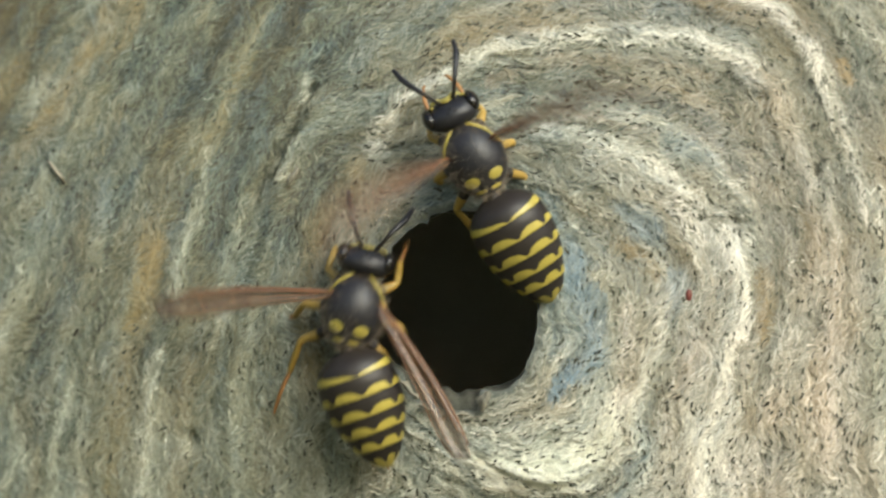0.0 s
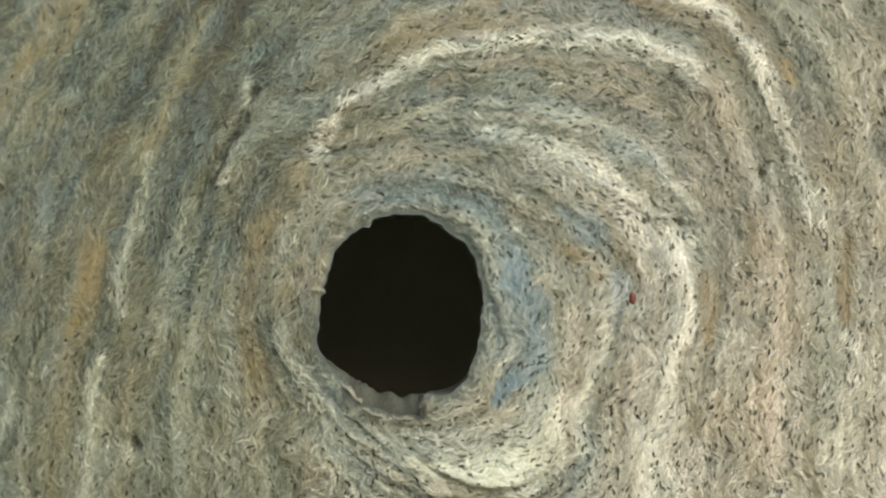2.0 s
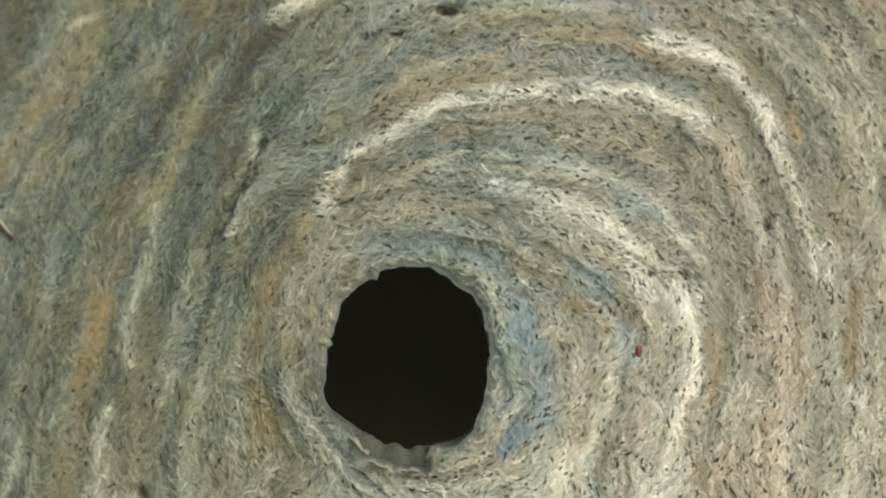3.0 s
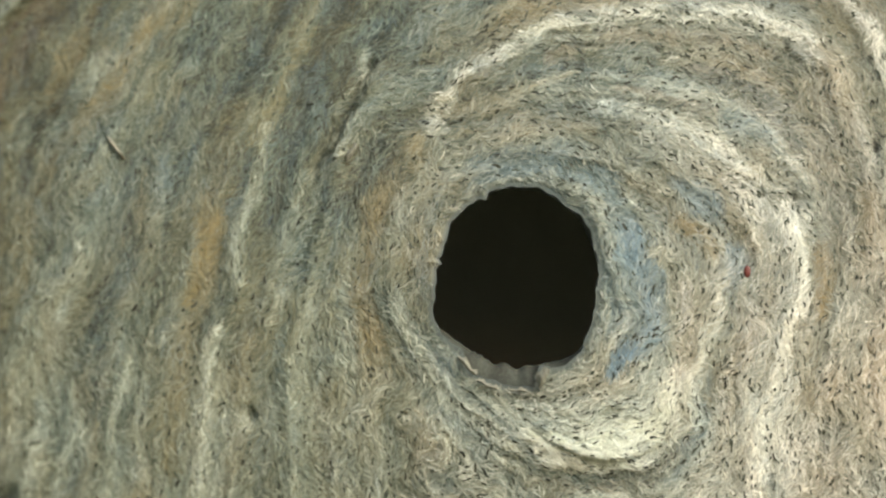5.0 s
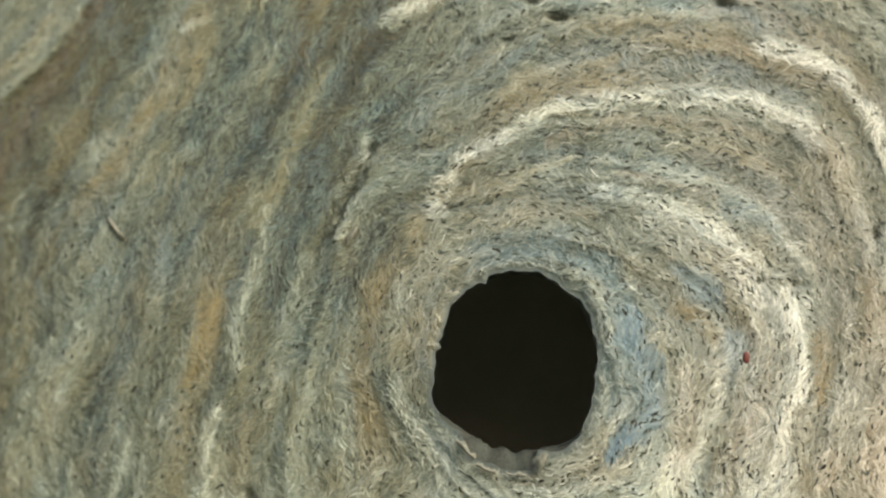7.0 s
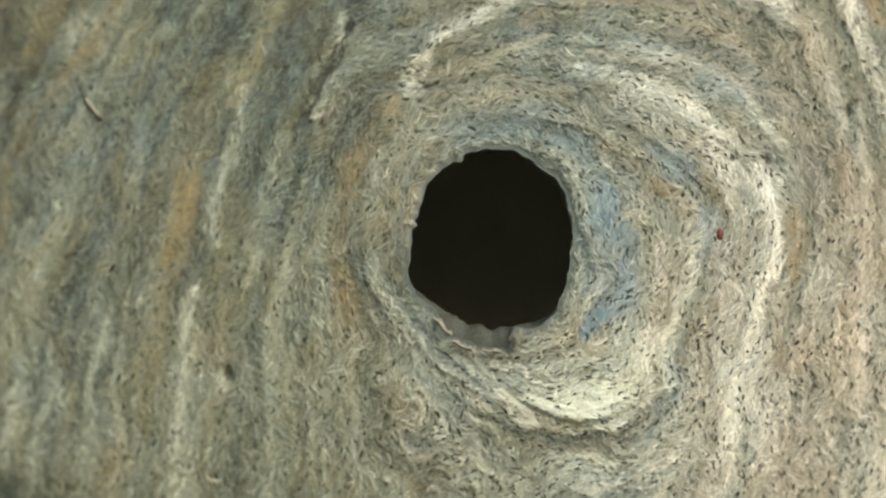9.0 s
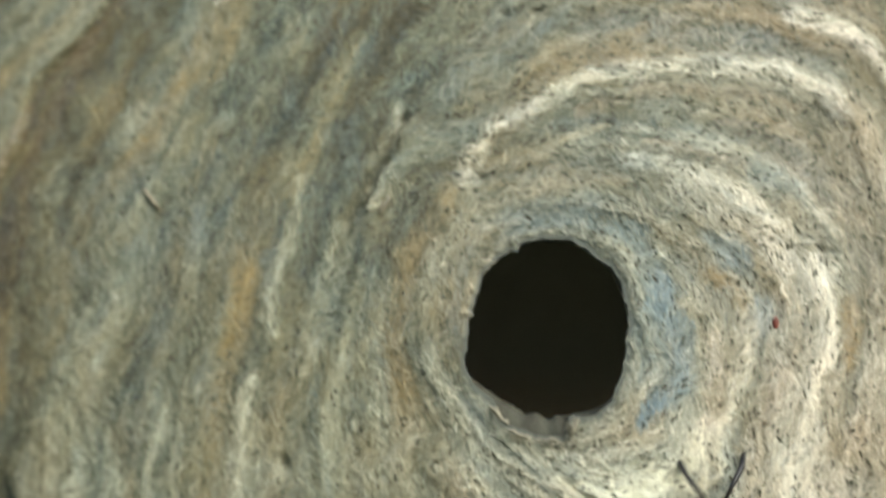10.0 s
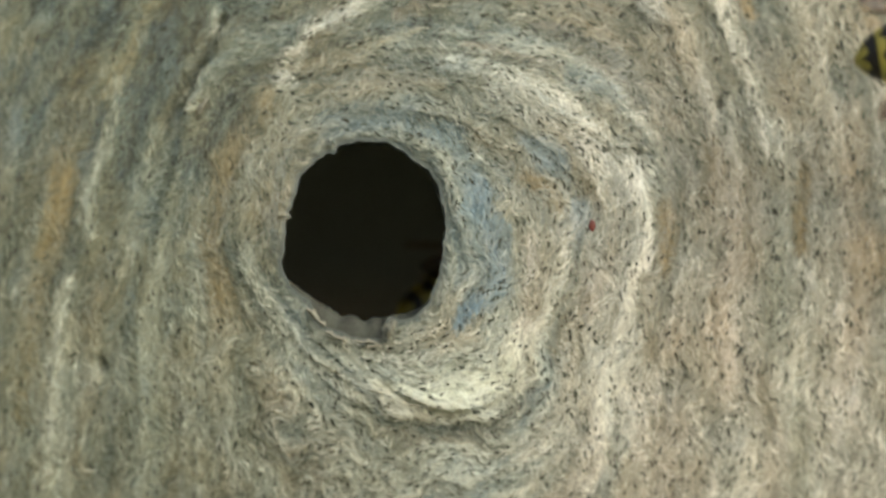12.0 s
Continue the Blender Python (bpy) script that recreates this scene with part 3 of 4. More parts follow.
def build_envelope(parent):
    lon = np.radians(np.arange(-89.5, 46.0, 0.14))
    lat = np.radians(np.arange(-36.0, 42.0, 0.145))
    lo, la = np.meshgrid(lon, lat)
    x = CX + RX * np.sin(lo) * np.cos(la)
    z = CZ + RZ * np.sin(la)
    r, a = np.hypot(x, z), np.arctan2(z, x)
    edge = rim(a)
    inside = r < edge
    x, z = np.where(inside, edge * np.cos(a), x), np.where(inside, edge * np.sin(a), z)
    p, _ = surface(x, z)
    rows, cols = x.shape
    index = np.arange(rows * cols).reshape(rows, cols)
    quads = np.stack([index[:-1, :-1], index[:-1, 1:], index[1:, 1:], index[1:, :-1]], -1)
    hollow = inside[:-1, :-1] & inside[:-1, 1:] & inside[1:, 1:] & inside[1:, :-1]
    quads = quads[~hollow]
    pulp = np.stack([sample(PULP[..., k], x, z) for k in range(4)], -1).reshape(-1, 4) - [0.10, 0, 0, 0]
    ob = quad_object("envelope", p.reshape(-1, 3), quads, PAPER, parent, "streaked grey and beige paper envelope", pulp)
    # the rest of the shell, round the back
    lon = np.radians(np.arange(44.0, 273.1, 3.0))
    lat = np.radians(np.arange(-90.0, 90.1, 3.0))
    rings = []
    for lons, lats in ((lon, lat), (np.radians(np.arange(-90.0, 47.0, 3.0)), np.radians(np.arange(40.0, 90.1, 3.0))),
                       (np.radians(np.arange(-90.0, 47.0, 3.0)), np.radians(np.arange(-90.0, -32.0, 3.0)))):
        rings.append(np.meshgrid(lons, lats))
    verts, faces = [], []
    for lo, la in rings:
        base = sum(len(v) for v in verts)
        wave = 0.992 + 0.006 * np.sin(9 * la + 2 * np.sin(3 * lo))
        p = np.stack([CX + RX * wave * np.sin(lo) * np.cos(la), RY - REST - RY * wave * np.cos(lo) * np.cos(la), CZ + RZ * wave * np.sin(la)], -1)
        index = base + np.arange(lo.size).reshape(lo.shape)
        verts.append(p.reshape(-1, 3))
        faces.append(np.stack([index[:-1, :-1], index[:-1, 1:], index[1:, 1:], index[1:, :-1]], -1).reshape(-1, 4))
    verts, faces = np.concatenate(verts), np.concatenate(faces)
    pulp = np.tile([0.47, 0.12, 0.05], (len(verts), 1)) + 0.08 * np.sin(verts[:, :1] * 1.3 + 2 * np.sin(verts[:, 2:] * 0.2))
    quad_object("back_envelope", verts, faces, PAPER, parent, "", pulp)
    return ob


def build_lip(parent):
    """The thin inner sheet whose ragged edge shows in the entrance, and the throat behind it, both coloured dark for
    shade.
    """
    n = 360
    a = np.linspace(0, 2 * np.pi, n, endpoint=False)
    inner, outer = inner_rim(a), rim(a)
    rough = 0.03 * np.sin(13 * a + 2 * np.sin(3 * a)) + 0.02 * np.sin(29 * a + 3 * np.sin(5 * a))
    rings = []
    for share, depth, wide in ((0.0, 1.1, 0.9), (0.35, 1.5, 0), (0.7, 1.9, 0), (0.92, 2.3, 0), (1.0, 2.7, 0), (1.0, 2.9, 0.03), (0.8, 3.1, 0.25), (0.6, 3.5, 0.9), (0.3, 5.0, 1.8), (0.0, 7.0, 3.0)):
        start = np.maximum(outer, inner) + 0.35
        r = start * (1 - share) + (inner + rough * share) * share + wide
        x, z = r * np.cos(a), r * np.sin(a)
        rings.append(np.stack([x, nest_y(x, z) + depth + rough, z], -1))
    p = np.stack(rings)
    index = np.arange(p.shape[0] * n).reshape(p.shape[0], n)
    nxt = np.roll(index, -1, 1)
    quads = np.stack([index[:-1], nxt[:-1], nxt[1:], index[1:]], -1).reshape(-1, 4)
    # nearly black pulp: the shade inside the throat is put into the colour
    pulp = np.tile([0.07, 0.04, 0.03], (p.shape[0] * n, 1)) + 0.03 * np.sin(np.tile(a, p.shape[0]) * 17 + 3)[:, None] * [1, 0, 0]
    quad_object("entrance_lip", p.reshape(-1, 3), quads, PAPER, parent, "thin ragged grey paper lip inside the entrance, darkened for the throat's shade", pulp)


def build_hole_lightener(parent):
    """A further layer of paper, deep behind the entrance, added and made near white to lighten the hole."""
    rows, cols = 24, 40
    la, lo = np.meshgrid(np.linspace(-np.pi / 2, np.pi / 2, rows + 1), np.linspace(0, 2 * np.pi, cols, endpoint=False), indexing="ij")
    wave = 1 + 0.02 * np.sin(7 * la + 3 * np.sin(2 * lo))
    p = np.stack([8 + 30 * wave * np.cos(la) * np.cos(lo), 30.5 + 7 * wave * np.cos(la) * np.sin(lo), 6 + 24 * np.sin(la)], -1).reshape(-1, 3)
    index = np.arange((rows + 1) * cols).reshape(rows + 1, cols)
    nxt = np.roll(index, -1, 1)
    quads = np.stack([index[:-1], nxt[:-1], nxt[1:], index[1:]], -1).reshape(-1, 4)
    # far paler than nest paper, so that it throws light back through the hole
    quad_object("inner_layer", p, quads, PAPER, parent, "near-white paper layer added inside the nest to lighten the entrance", np.tile([0.98, 0.06, 0.04], (len(p), 1)) + 0.03 * np.sin(p[:, 2:] * 2))


def build_scraps(parent):
    """Curled scraps of torn paper at the lower edge of the entrance."""
    for cx, cz, heading, length, width, curl in ((-2.9, -5.15, -46, 1.5, 0.34, 0.3), (-1.7, -6.3, -24, 1.3, 0.26, 0.2), (0.1, -6.62, -4, 1.2, 0.24, 0.15), (1.55, -5.85, 66, 1.25, 0.6, 0.5), (-9.75, 7.45, 58, 1.25, 0.5, 0.5)):
        a = radians(heading)
        verts = []
        for i in range(9):
            for j in range(6):
                s, t = i / 8 - 0.5, j / 5
                wob = 0.10 * math.sin(9 * s + cx) + 0.06 * math.sin(21 * s)
                along, out = length * s, (t - 0.4) * width * (1 - 1.6 * s * s) + wob * t
                x, z = cx + along * math.cos(a) - out * math.sin(a), cz + along * math.sin(a) + out * math.cos(a)
                verts.append((x, float(nest_y(x, z)) - 0.12 - curl * math.sin(math.pi * min(1, t * 1.2)) * (1 - 2 * s * s), z))
        n = len(verts)
        front = [(i * 6 + j, i * 6 + j + 1, (i + 1) * 6 + j + 1, (i + 1) * 6 + j) for i in range(8) for j in range(5)]
        verts += [(x, y + 0.07, z) for x, y, z in verts]
        faces = front + [tuple(n + k for k in reversed(f)) for f in front]
        ob = mesh_object("paper_scrap", verts, faces, PAPER, parent, "torn curled scrap of pale paper")
        layer = ob.data.attributes.new("pulp", "FLOAT_COLOR", "POINT")
        for k, d in enumerate(layer.data):
            d.color = (0.43 + 0.08 * math.sin(k * 1.7 + cx), 0.10, 0.02, 1.0)


def build_splinter(parent):
    """A pale sliver of wood lying on the paper, dark at its lower end."""
    verts, faces = [], []
    for i in range(7):
        s = i / 6
        x, z = -24.45 + 1.05 * s, 8.55 - 1.4 * s
        mid, _ = surface(np.array([x]), np.array([z]), 0.16 + 0.08 * math.sin(3 * s))
        w = 0.115 * math.sin(math.pi * (0.12 + 0.76 * s)) * (1 + 0.2 * math.sin(9 * s))
        for dx, dy in ((w, 0.0), (0.0, -w), (-w, 0.0), (0.0, w)):
            verts.append((mid[0][0] + 0.8 * dx, mid[0][1] + dy, mid[0][2] + 0.6 * dx))
    for i in range(6):
        for j in range(4):
            k = (j + 1) % 4
            faces.append((4 * i + j, 4 * i + k, 4 * i + 4 + k, 4 * i + 4 + j))
    faces += [(3, 2, 1, 0), (24, 25, 26, 27)]
    ob = mesh_object("splinter", verts, faces, PAPER, parent, "pale wood splinter with a dark end")
    layer = ob.data.attributes.new("pulp", "FLOAT_COLOR", "POINT")
    for k, d in enumerate(layer.data):
        d.color = (0.62 if k < 20 else 0.12, 0.2, 0.0, 1.0)


def build_seed(parent):
    """A small reddish grain caught in the paper."""
    spot_at, _ = surface(np.array([13.55]), np.array([0.34]), 0.1)
    rows, cols = 8, 12
    verts = [tuple(spot_at[0] + np.array([0.20 * math.sin(math.pi * i / rows) * math.cos(2 * math.pi * j / cols), 0.10 * math.sin(math.pi * i / rows) * math.sin(2 * math.pi * j / cols), 0.36 * math.cos(math.pi * i / rows)]))
             for i in range(rows + 1) for j in range(cols)]
    faces = [(i * cols + j, i * cols + (j + 1) % cols, (i + 1) * cols + (j + 1) % cols, (i + 1) * cols + j) for i in range(rows) for j in range(cols)]
    mesh_object("seed", verts, faces, SEED, parent, "small reddish-brown seed stuck in the paper")


def fibre_object(name, parent, count, seed, length, width, wild, tone, spread, dark=False, over=0.0):
    """Loose fibres of pulp lying on the envelope, each a little bent ribbon; dark ones paint the shade of pits."""
    rng = np.random.default_rng(seed)
    x, z = rng.uniform(-37, 34, count), rng.uniform(-20, 30, count)
    keep = (((x - CX) / RX) ** 2 + ((z - CZ) / RZ) ** 2 < 0.93) & (np.hypot(x, z) > rim(np.arctan2(z, x)) + (0.34 if not dark else 0.6))
    if dark:
        keep &= rng.uniform(0, 1, count) < 0.35 + 0.65 * soft_step(-16, 2, x)
    x, z = x[keep], z[keep]
    m = len(x)
    drift = sample(grain(1.3, seed + 50), x, z)
    angle = np.arctan2(sample(FLOW_Z, x, z), sample(FLOW_X, x, z)) + wild * (0.75 * drift + 0.6 * rng.standard_normal(m))
    size = np.minimum(length * np.exp(0.42 * rng.standard_normal(m)), 1.7 * length)
    breadth = width * np.exp(0.3 * rng.standard_normal(m))
    bend = 1.6 * rng.standard_normal(m)
    free = np.hypot(x, z) - rim(np.arctan2(z, x))
    size = np.minimum(size, 1.4 * free + 0.15)
    tilt = 0.35 * rng.standard_normal(m)
    rise = rng.uniform(0.3, 1.0, m)
    verts = np.zeros((m, 10, 3))
    for k, s in enumerate((-0.5, -0.27, 0.0, 0.27, 0.5)):
        th = angle + bend * s
        cx = x + size * s * np.cos(angle) - size * bend * (s * s - 0.1) * 0.5 * np.sin(angle)
        cz = z + size * s * np.sin(angle) + size * bend * (s * s - 0.1) * 0.5 * np.cos(angle)
        p, nrm = surface(cx, cz)
        side = np.stack([-np.sin(th), np.zeros(m), np.cos(th)], -1)
        side = side - nrm * (side * nrm).sum(-1, keepdims=True)
        side /= np.linalg.norm(side, axis=-1, keepdims=True)
        w = (breadth * (1.0 if abs(s) < 0.4 else 0.3))[:, None] * 0.5
        up = (0.02 + over + 0.075 * rise * (1 - 3.2 * s * s))[:, None]
        verts[:, 2 * k] = p + nrm * (up + w * tilt[:, None]) + side * w
        verts[:, 2 * k + 1] = p + nrm * (up - w * tilt[:, None]) - side * w
    start = np.arange(m)[:, None] * 10
    quads = np.concatenate([start + np.array([2 * k, 2 * k + 1, 2 * k + 3, 2 * k + 2]) for k in range(4)], 0)
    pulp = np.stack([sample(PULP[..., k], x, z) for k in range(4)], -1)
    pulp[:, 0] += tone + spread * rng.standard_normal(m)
    hue = 0.6 * sample(HUES, x, z) + 0.6 * rng.standard_normal(m)
    pulp[:, 1] = pulp[:, 1] * rng.uniform(0.6, 1.5, m) + 0.11 * np.clip(hue - 0.2, 0, 2)
    pulp[:, 2] = pulp[:, 2] * rng.uniform(0.6, 1.5, m) + 0.10 * np.clip(-hue - 0.1, 0, 2) * (1 - 0.6 * soft_step(14, 20, x))
    # dark ribbons stand in for small shadowed pits among the fibres
    if dark:
        pulp[:] = np.stack([rng.uniform(0.0, 0.20, m), rng.uniform(0, 0.06, m), np.zeros(m), np.full(m, 0.5)], -1)
    ob = quad_object(name, verts.reshape(-1, 3), quads, FIBRE, parent, "", np.repeat(pulp, 10, 0))
    return tagged(ob, kind="stuff")


def build_nest():
    nest = new("wasp_nest")
    nest.matrix_world = TILT
    tagged(nest, "large grey and beige striped paper wasp nest with a round entrance", "wasp nest")
    build_envelope(nest)
    build_lip(nest)
    build_hole_lightener(nest)
    build_seed(nest)
    build_splinter(nest)
    build_scraps(nest)
    fibre_object("fibre_felt", nest, 205000, 21, 0.80, 0.050, 0.78, 0.08, 0.118)
    # dark flecks painted as the shade in gaps of the felt
    fibre_object("bark_fleck", nest, 10000, 23, 0.33, 0.088, 0.45, 0.0, 0.0, True, 0.035)
    return nest


def build_surroundings():
    """The wall against which the nest hangs, and unseen pale ground added in front of it to bounce light up."""
    back = 30.0
    bm = bmesh.new()
    bmesh.ops.create_cube(bm, size=1, matrix=Matrix.LocRotScale((0, back * MM + 0.1, 0.2), None, (9, 0.2, 3.4)))
    data = bpy.data.meshes.new("wall_north")
    bm.to_mesh(data)
    data.materials.append(WALL)
    tagged(new("wall_north", data), "weathered olive-brown garden wall behind the nest", "wall", kind="structure")
    bm = bmesh.new()
    bmesh.ops.create_grid(bm, x_segments=40, y_segments=40, size=300)
    data = bpy.data.meshes.new("ground")
    bm.to_mesh(data)
    data.materials.append(BOUNCE_GROUND)
    ground = tagged(new("ground", data), "unseen pale ground added to bounce light up at the nest", "ground", kind="structure")
    ground.location = (0, 0, -1.5)


build_surroundings()
build_nest()


# ---- wasps ----
BLACK = plain_material("black_chitin", (0.024, 0.019, 0.016), 0.45, 2500.0, 0.4, 0.25, 0.00004, Specular_IOR_Level=0.32)
MATT = plain_material("hairy_black", (0.016, 0.015, 0.018), 0.42, 4000.0, 0.4, 0.5, 0.00006, Specular_IOR_Level=0.4)
YELLOW = plain_material("yellow_chitin", (0.38, 0.31, 0.055), 0.4, 2200.0, 0.25, 0.2, 0.00003)
AMBER = plain_material("amber_leg", (0.36, 0.235, 0.045), 0.42, 2500.0, 0.25, 0.2, 0.00003)
ORANGE = plain_material("orange_tarsus", (0.32, 0.155, 0.05), 0.5, 2500.0, 0.25, 0.2, 0.00003)
STRAW = plain_material("pale_hair", (0.16, 0.12, 0.07), 0.6, 3000.0)
VEIN = plain_material("wing_vein", (0.16, 0.065, 0.022), 0.45, 2500.0)
EYE = plain_material("compound_eye", (0.010, 0.008, 0.007), 0.22, 9000.0, 0.3, 0.5, 0.00002)


def wing_material():
    mat, tree, bsdf = material("wing_membrane")
    coords = tree.nodes.new("ShaderNodeTexCoord")
    wave = node(tree, "ShaderNodeTexNoise", Scale=900.0, Detail=3.0)
    tree.links.new(coords.outputs["Object"], wave.inputs["Vector"])
    tree.links.new(blend(tree, wave.outputs["Fac"], rgb(0.052, 0.029, 0.016), rgb(0.115, 0.068, 0.036)), bsdf.inputs["Base Color"])
    bsdf.inputs["Roughness"].default_value = 0.28
    bsdf.inputs["Alpha"].default_value = 0.46
    bump = node(tree, "ShaderNodeBump", Strength=0.5, Distance=0.0001)
    tree.links.new(wave.outputs["Fac"], bump.inputs["Height"])
    tree.links.new(bump.outputs["Normal"], bsdf.inputs["Normal"])
    return mat


MEMBRANE = wing_material()


def part(name, shape, mat, parent, label=""):
    """Links a shape, vertices in millimetres and faces, as one mesh under a thing or a part."""
    return mesh_object(name, shape[0], shape[1], mat, parent, label)


def patch(function, rows, cols, closed=True):
    """A skin over rows and columns: function(s, t) for s and t from 0 to 1, round and closed in t."""
    verts = [function(i / rows, j / cols) for i in range(rows + 1) for j in range(cols if closed else cols + 1)]
    wide = cols if closed else cols + 1
    faces = []
    for i in range(rows):
        for j in range(cols):
            k = (j + 1) % wide
            faces.append((i * wide + j, (i + 1) * wide + j, (i + 1) * wide + k, i * wide + k))
    return verts, faces


def blob(centre, radii, rows=20, cols=28, shape=None, tilt=0.0):
    """A rounded body about its long axis y; shape(s) scales its girth along the way."""
    turn = Matrix.Rotation(radians(tilt), 3, "X")

    def place(s, t):
        a, b = math.pi * s, 2 * math.pi * t
        girth = math.sin(a) * (shape(s) if shape else 1)
        p = turn @ Vector((radii[0] * girth * math.sin(b), -radii[1] * math.cos(a), radii[2] * girth * math.cos(b)))
        return tuple(p + Vector(centre))
    return patch(place, rows, cols)


def tube(points, radii, sides=8):
    """A bent, tapered tube through points, closed at its ends."""
    pts = [Vector(p) for p in points]
    fine, rad = [], []
    for i in range(len(pts) - 1):
        before, after = pts[max(0, i - 1)], pts[min(len(pts) - 1, i + 2)]
        for k in range(4):
            u = k / 4
            a, b = pts[i], pts[i + 1]
            fine.append(0.5 * ((2 * a) + (b - before) * u + (2 * before - 5 * a + 4 * b - after) * u * u + (3 * a - before - 3 * b + after) * u ** 3))
            rad.append(radii[i] * (1 - u) + radii[i + 1] * u)
    fine.append(pts[-1])
    rad.append(radii[-1])
    verts, faces = [], []
    for i, p in enumerate(fine):
        way = (fine[min(i + 1, len(fine) - 1)] - fine[max(i - 1, 0)]).normalized()
        side = way.cross(Vector((0.13, 0.21, 0.97))).normalized()
        up = side.cross(way)
        for j in range(sides):
            a = 2 * math.pi * j / sides
            verts.append(tuple(p + (side * math.cos(a) + up * math.sin(a)) * rad[i]))
    for i in range(len(fine) - 1):
        for j in range(sides):
            k = (j + 1) % sides
            faces.append((i * sides + j, i * sides + k, (i + 1) * sides + k, (i + 1) * sides + j))
    faces.append(tuple(range(sides - 1, -1, -1)))
    faces.append(tuple(range((len(fine) - 1) * sides, len(fine) * sides)))
    return verts, faces


def decal(centre, radii, place, size, lift, tilt=0.0, rows=8, cols=12, shape=None):
    """A small curved plate lying on a blob, round the direction place = (turn from the back, share along)."""
    turn = Matrix.Rotation(radians(tilt), 3, "X")

    def point(u, t):
        b = 2 * math.pi * t
        s = place[1] + size[1] * u * math.sin(b)
        w = place[0] + size[0] * u * math.cos(b)
        a = math.pi * s
        girth = math.sin(a) * (shape(s) if shape else 1)
        grow = 1 + lift * (1 - 0.8 * u ** 4)
        p = turn @ Vector((radii[0] * girth * math.sin(w), -radii[1] * math.cos(a), radii[2] * girth * math.cos(w)))
        return tuple(p * grow + Vector(centre))
    return patch(point, rows, cols)


GIRTH = ((0.0, 0.30), (0.05, 0.66), (0.12, 0.88), (0.25, 1.0), (0.45, 0.98), (0.62, 0.86), (0.78, 0.66), (0.9, 0.45), (0.97, 0.23), (1.0, 0.04))


def girth(s):
    return float(np.interp(s, [a for a, _ in GIRTH], [b for _, b in GIRTH]))


def gaster(s, angle, proud=0.0):
    """A point on the hind body: share from the waist to the sting, angle from the back."""
    g = girth(s) * 0.5 + 0.25 * (girth(max(0, s - 0.03)) + girth(min(1, s + 0.03))) + proud
    droop = -0.9 * s * s
    return (2.36 * g * math.sin(angle), -0.25 - 7.3 * s, 1.95 * g * math.cos(angle) + droop + 0.1)


WAIST = (0, -2.2, 0.0)
TERGITES = ((0.0, 0.20), (0.20, 0.37), (0.37, 0.53), (0.53, 0.68), (0.68, 0.82), (0.82, 1.0))


def band_share(which, angle):
    """How much of a tergite its yellow band takes, with the black points that notch it."""
    a = abs((angle + math.pi) % (2 * math.pi) - math.pi)
    if which == 0:
        return 0.11 + 0.17 * min(a, 1.1) - 0.10 * math.exp(-(a / 0.13) ** 2)
    base = (0.36, 0.41, 0.46, 0.50, 0.55)[which - 1]
    base *= 1 - 0.6 * max(0.0, min(1.0, (a - 1.15) / 0.6))
    lobe = 0.06 * math.exp(-((a - 0.46) / 0.2) ** 2)
    return base + lobe - 0.30 * math.exp(-(a / 0.15) ** 2) - 0.30 * math.exp(-((a - 0.86) / 0.13) ** 4)


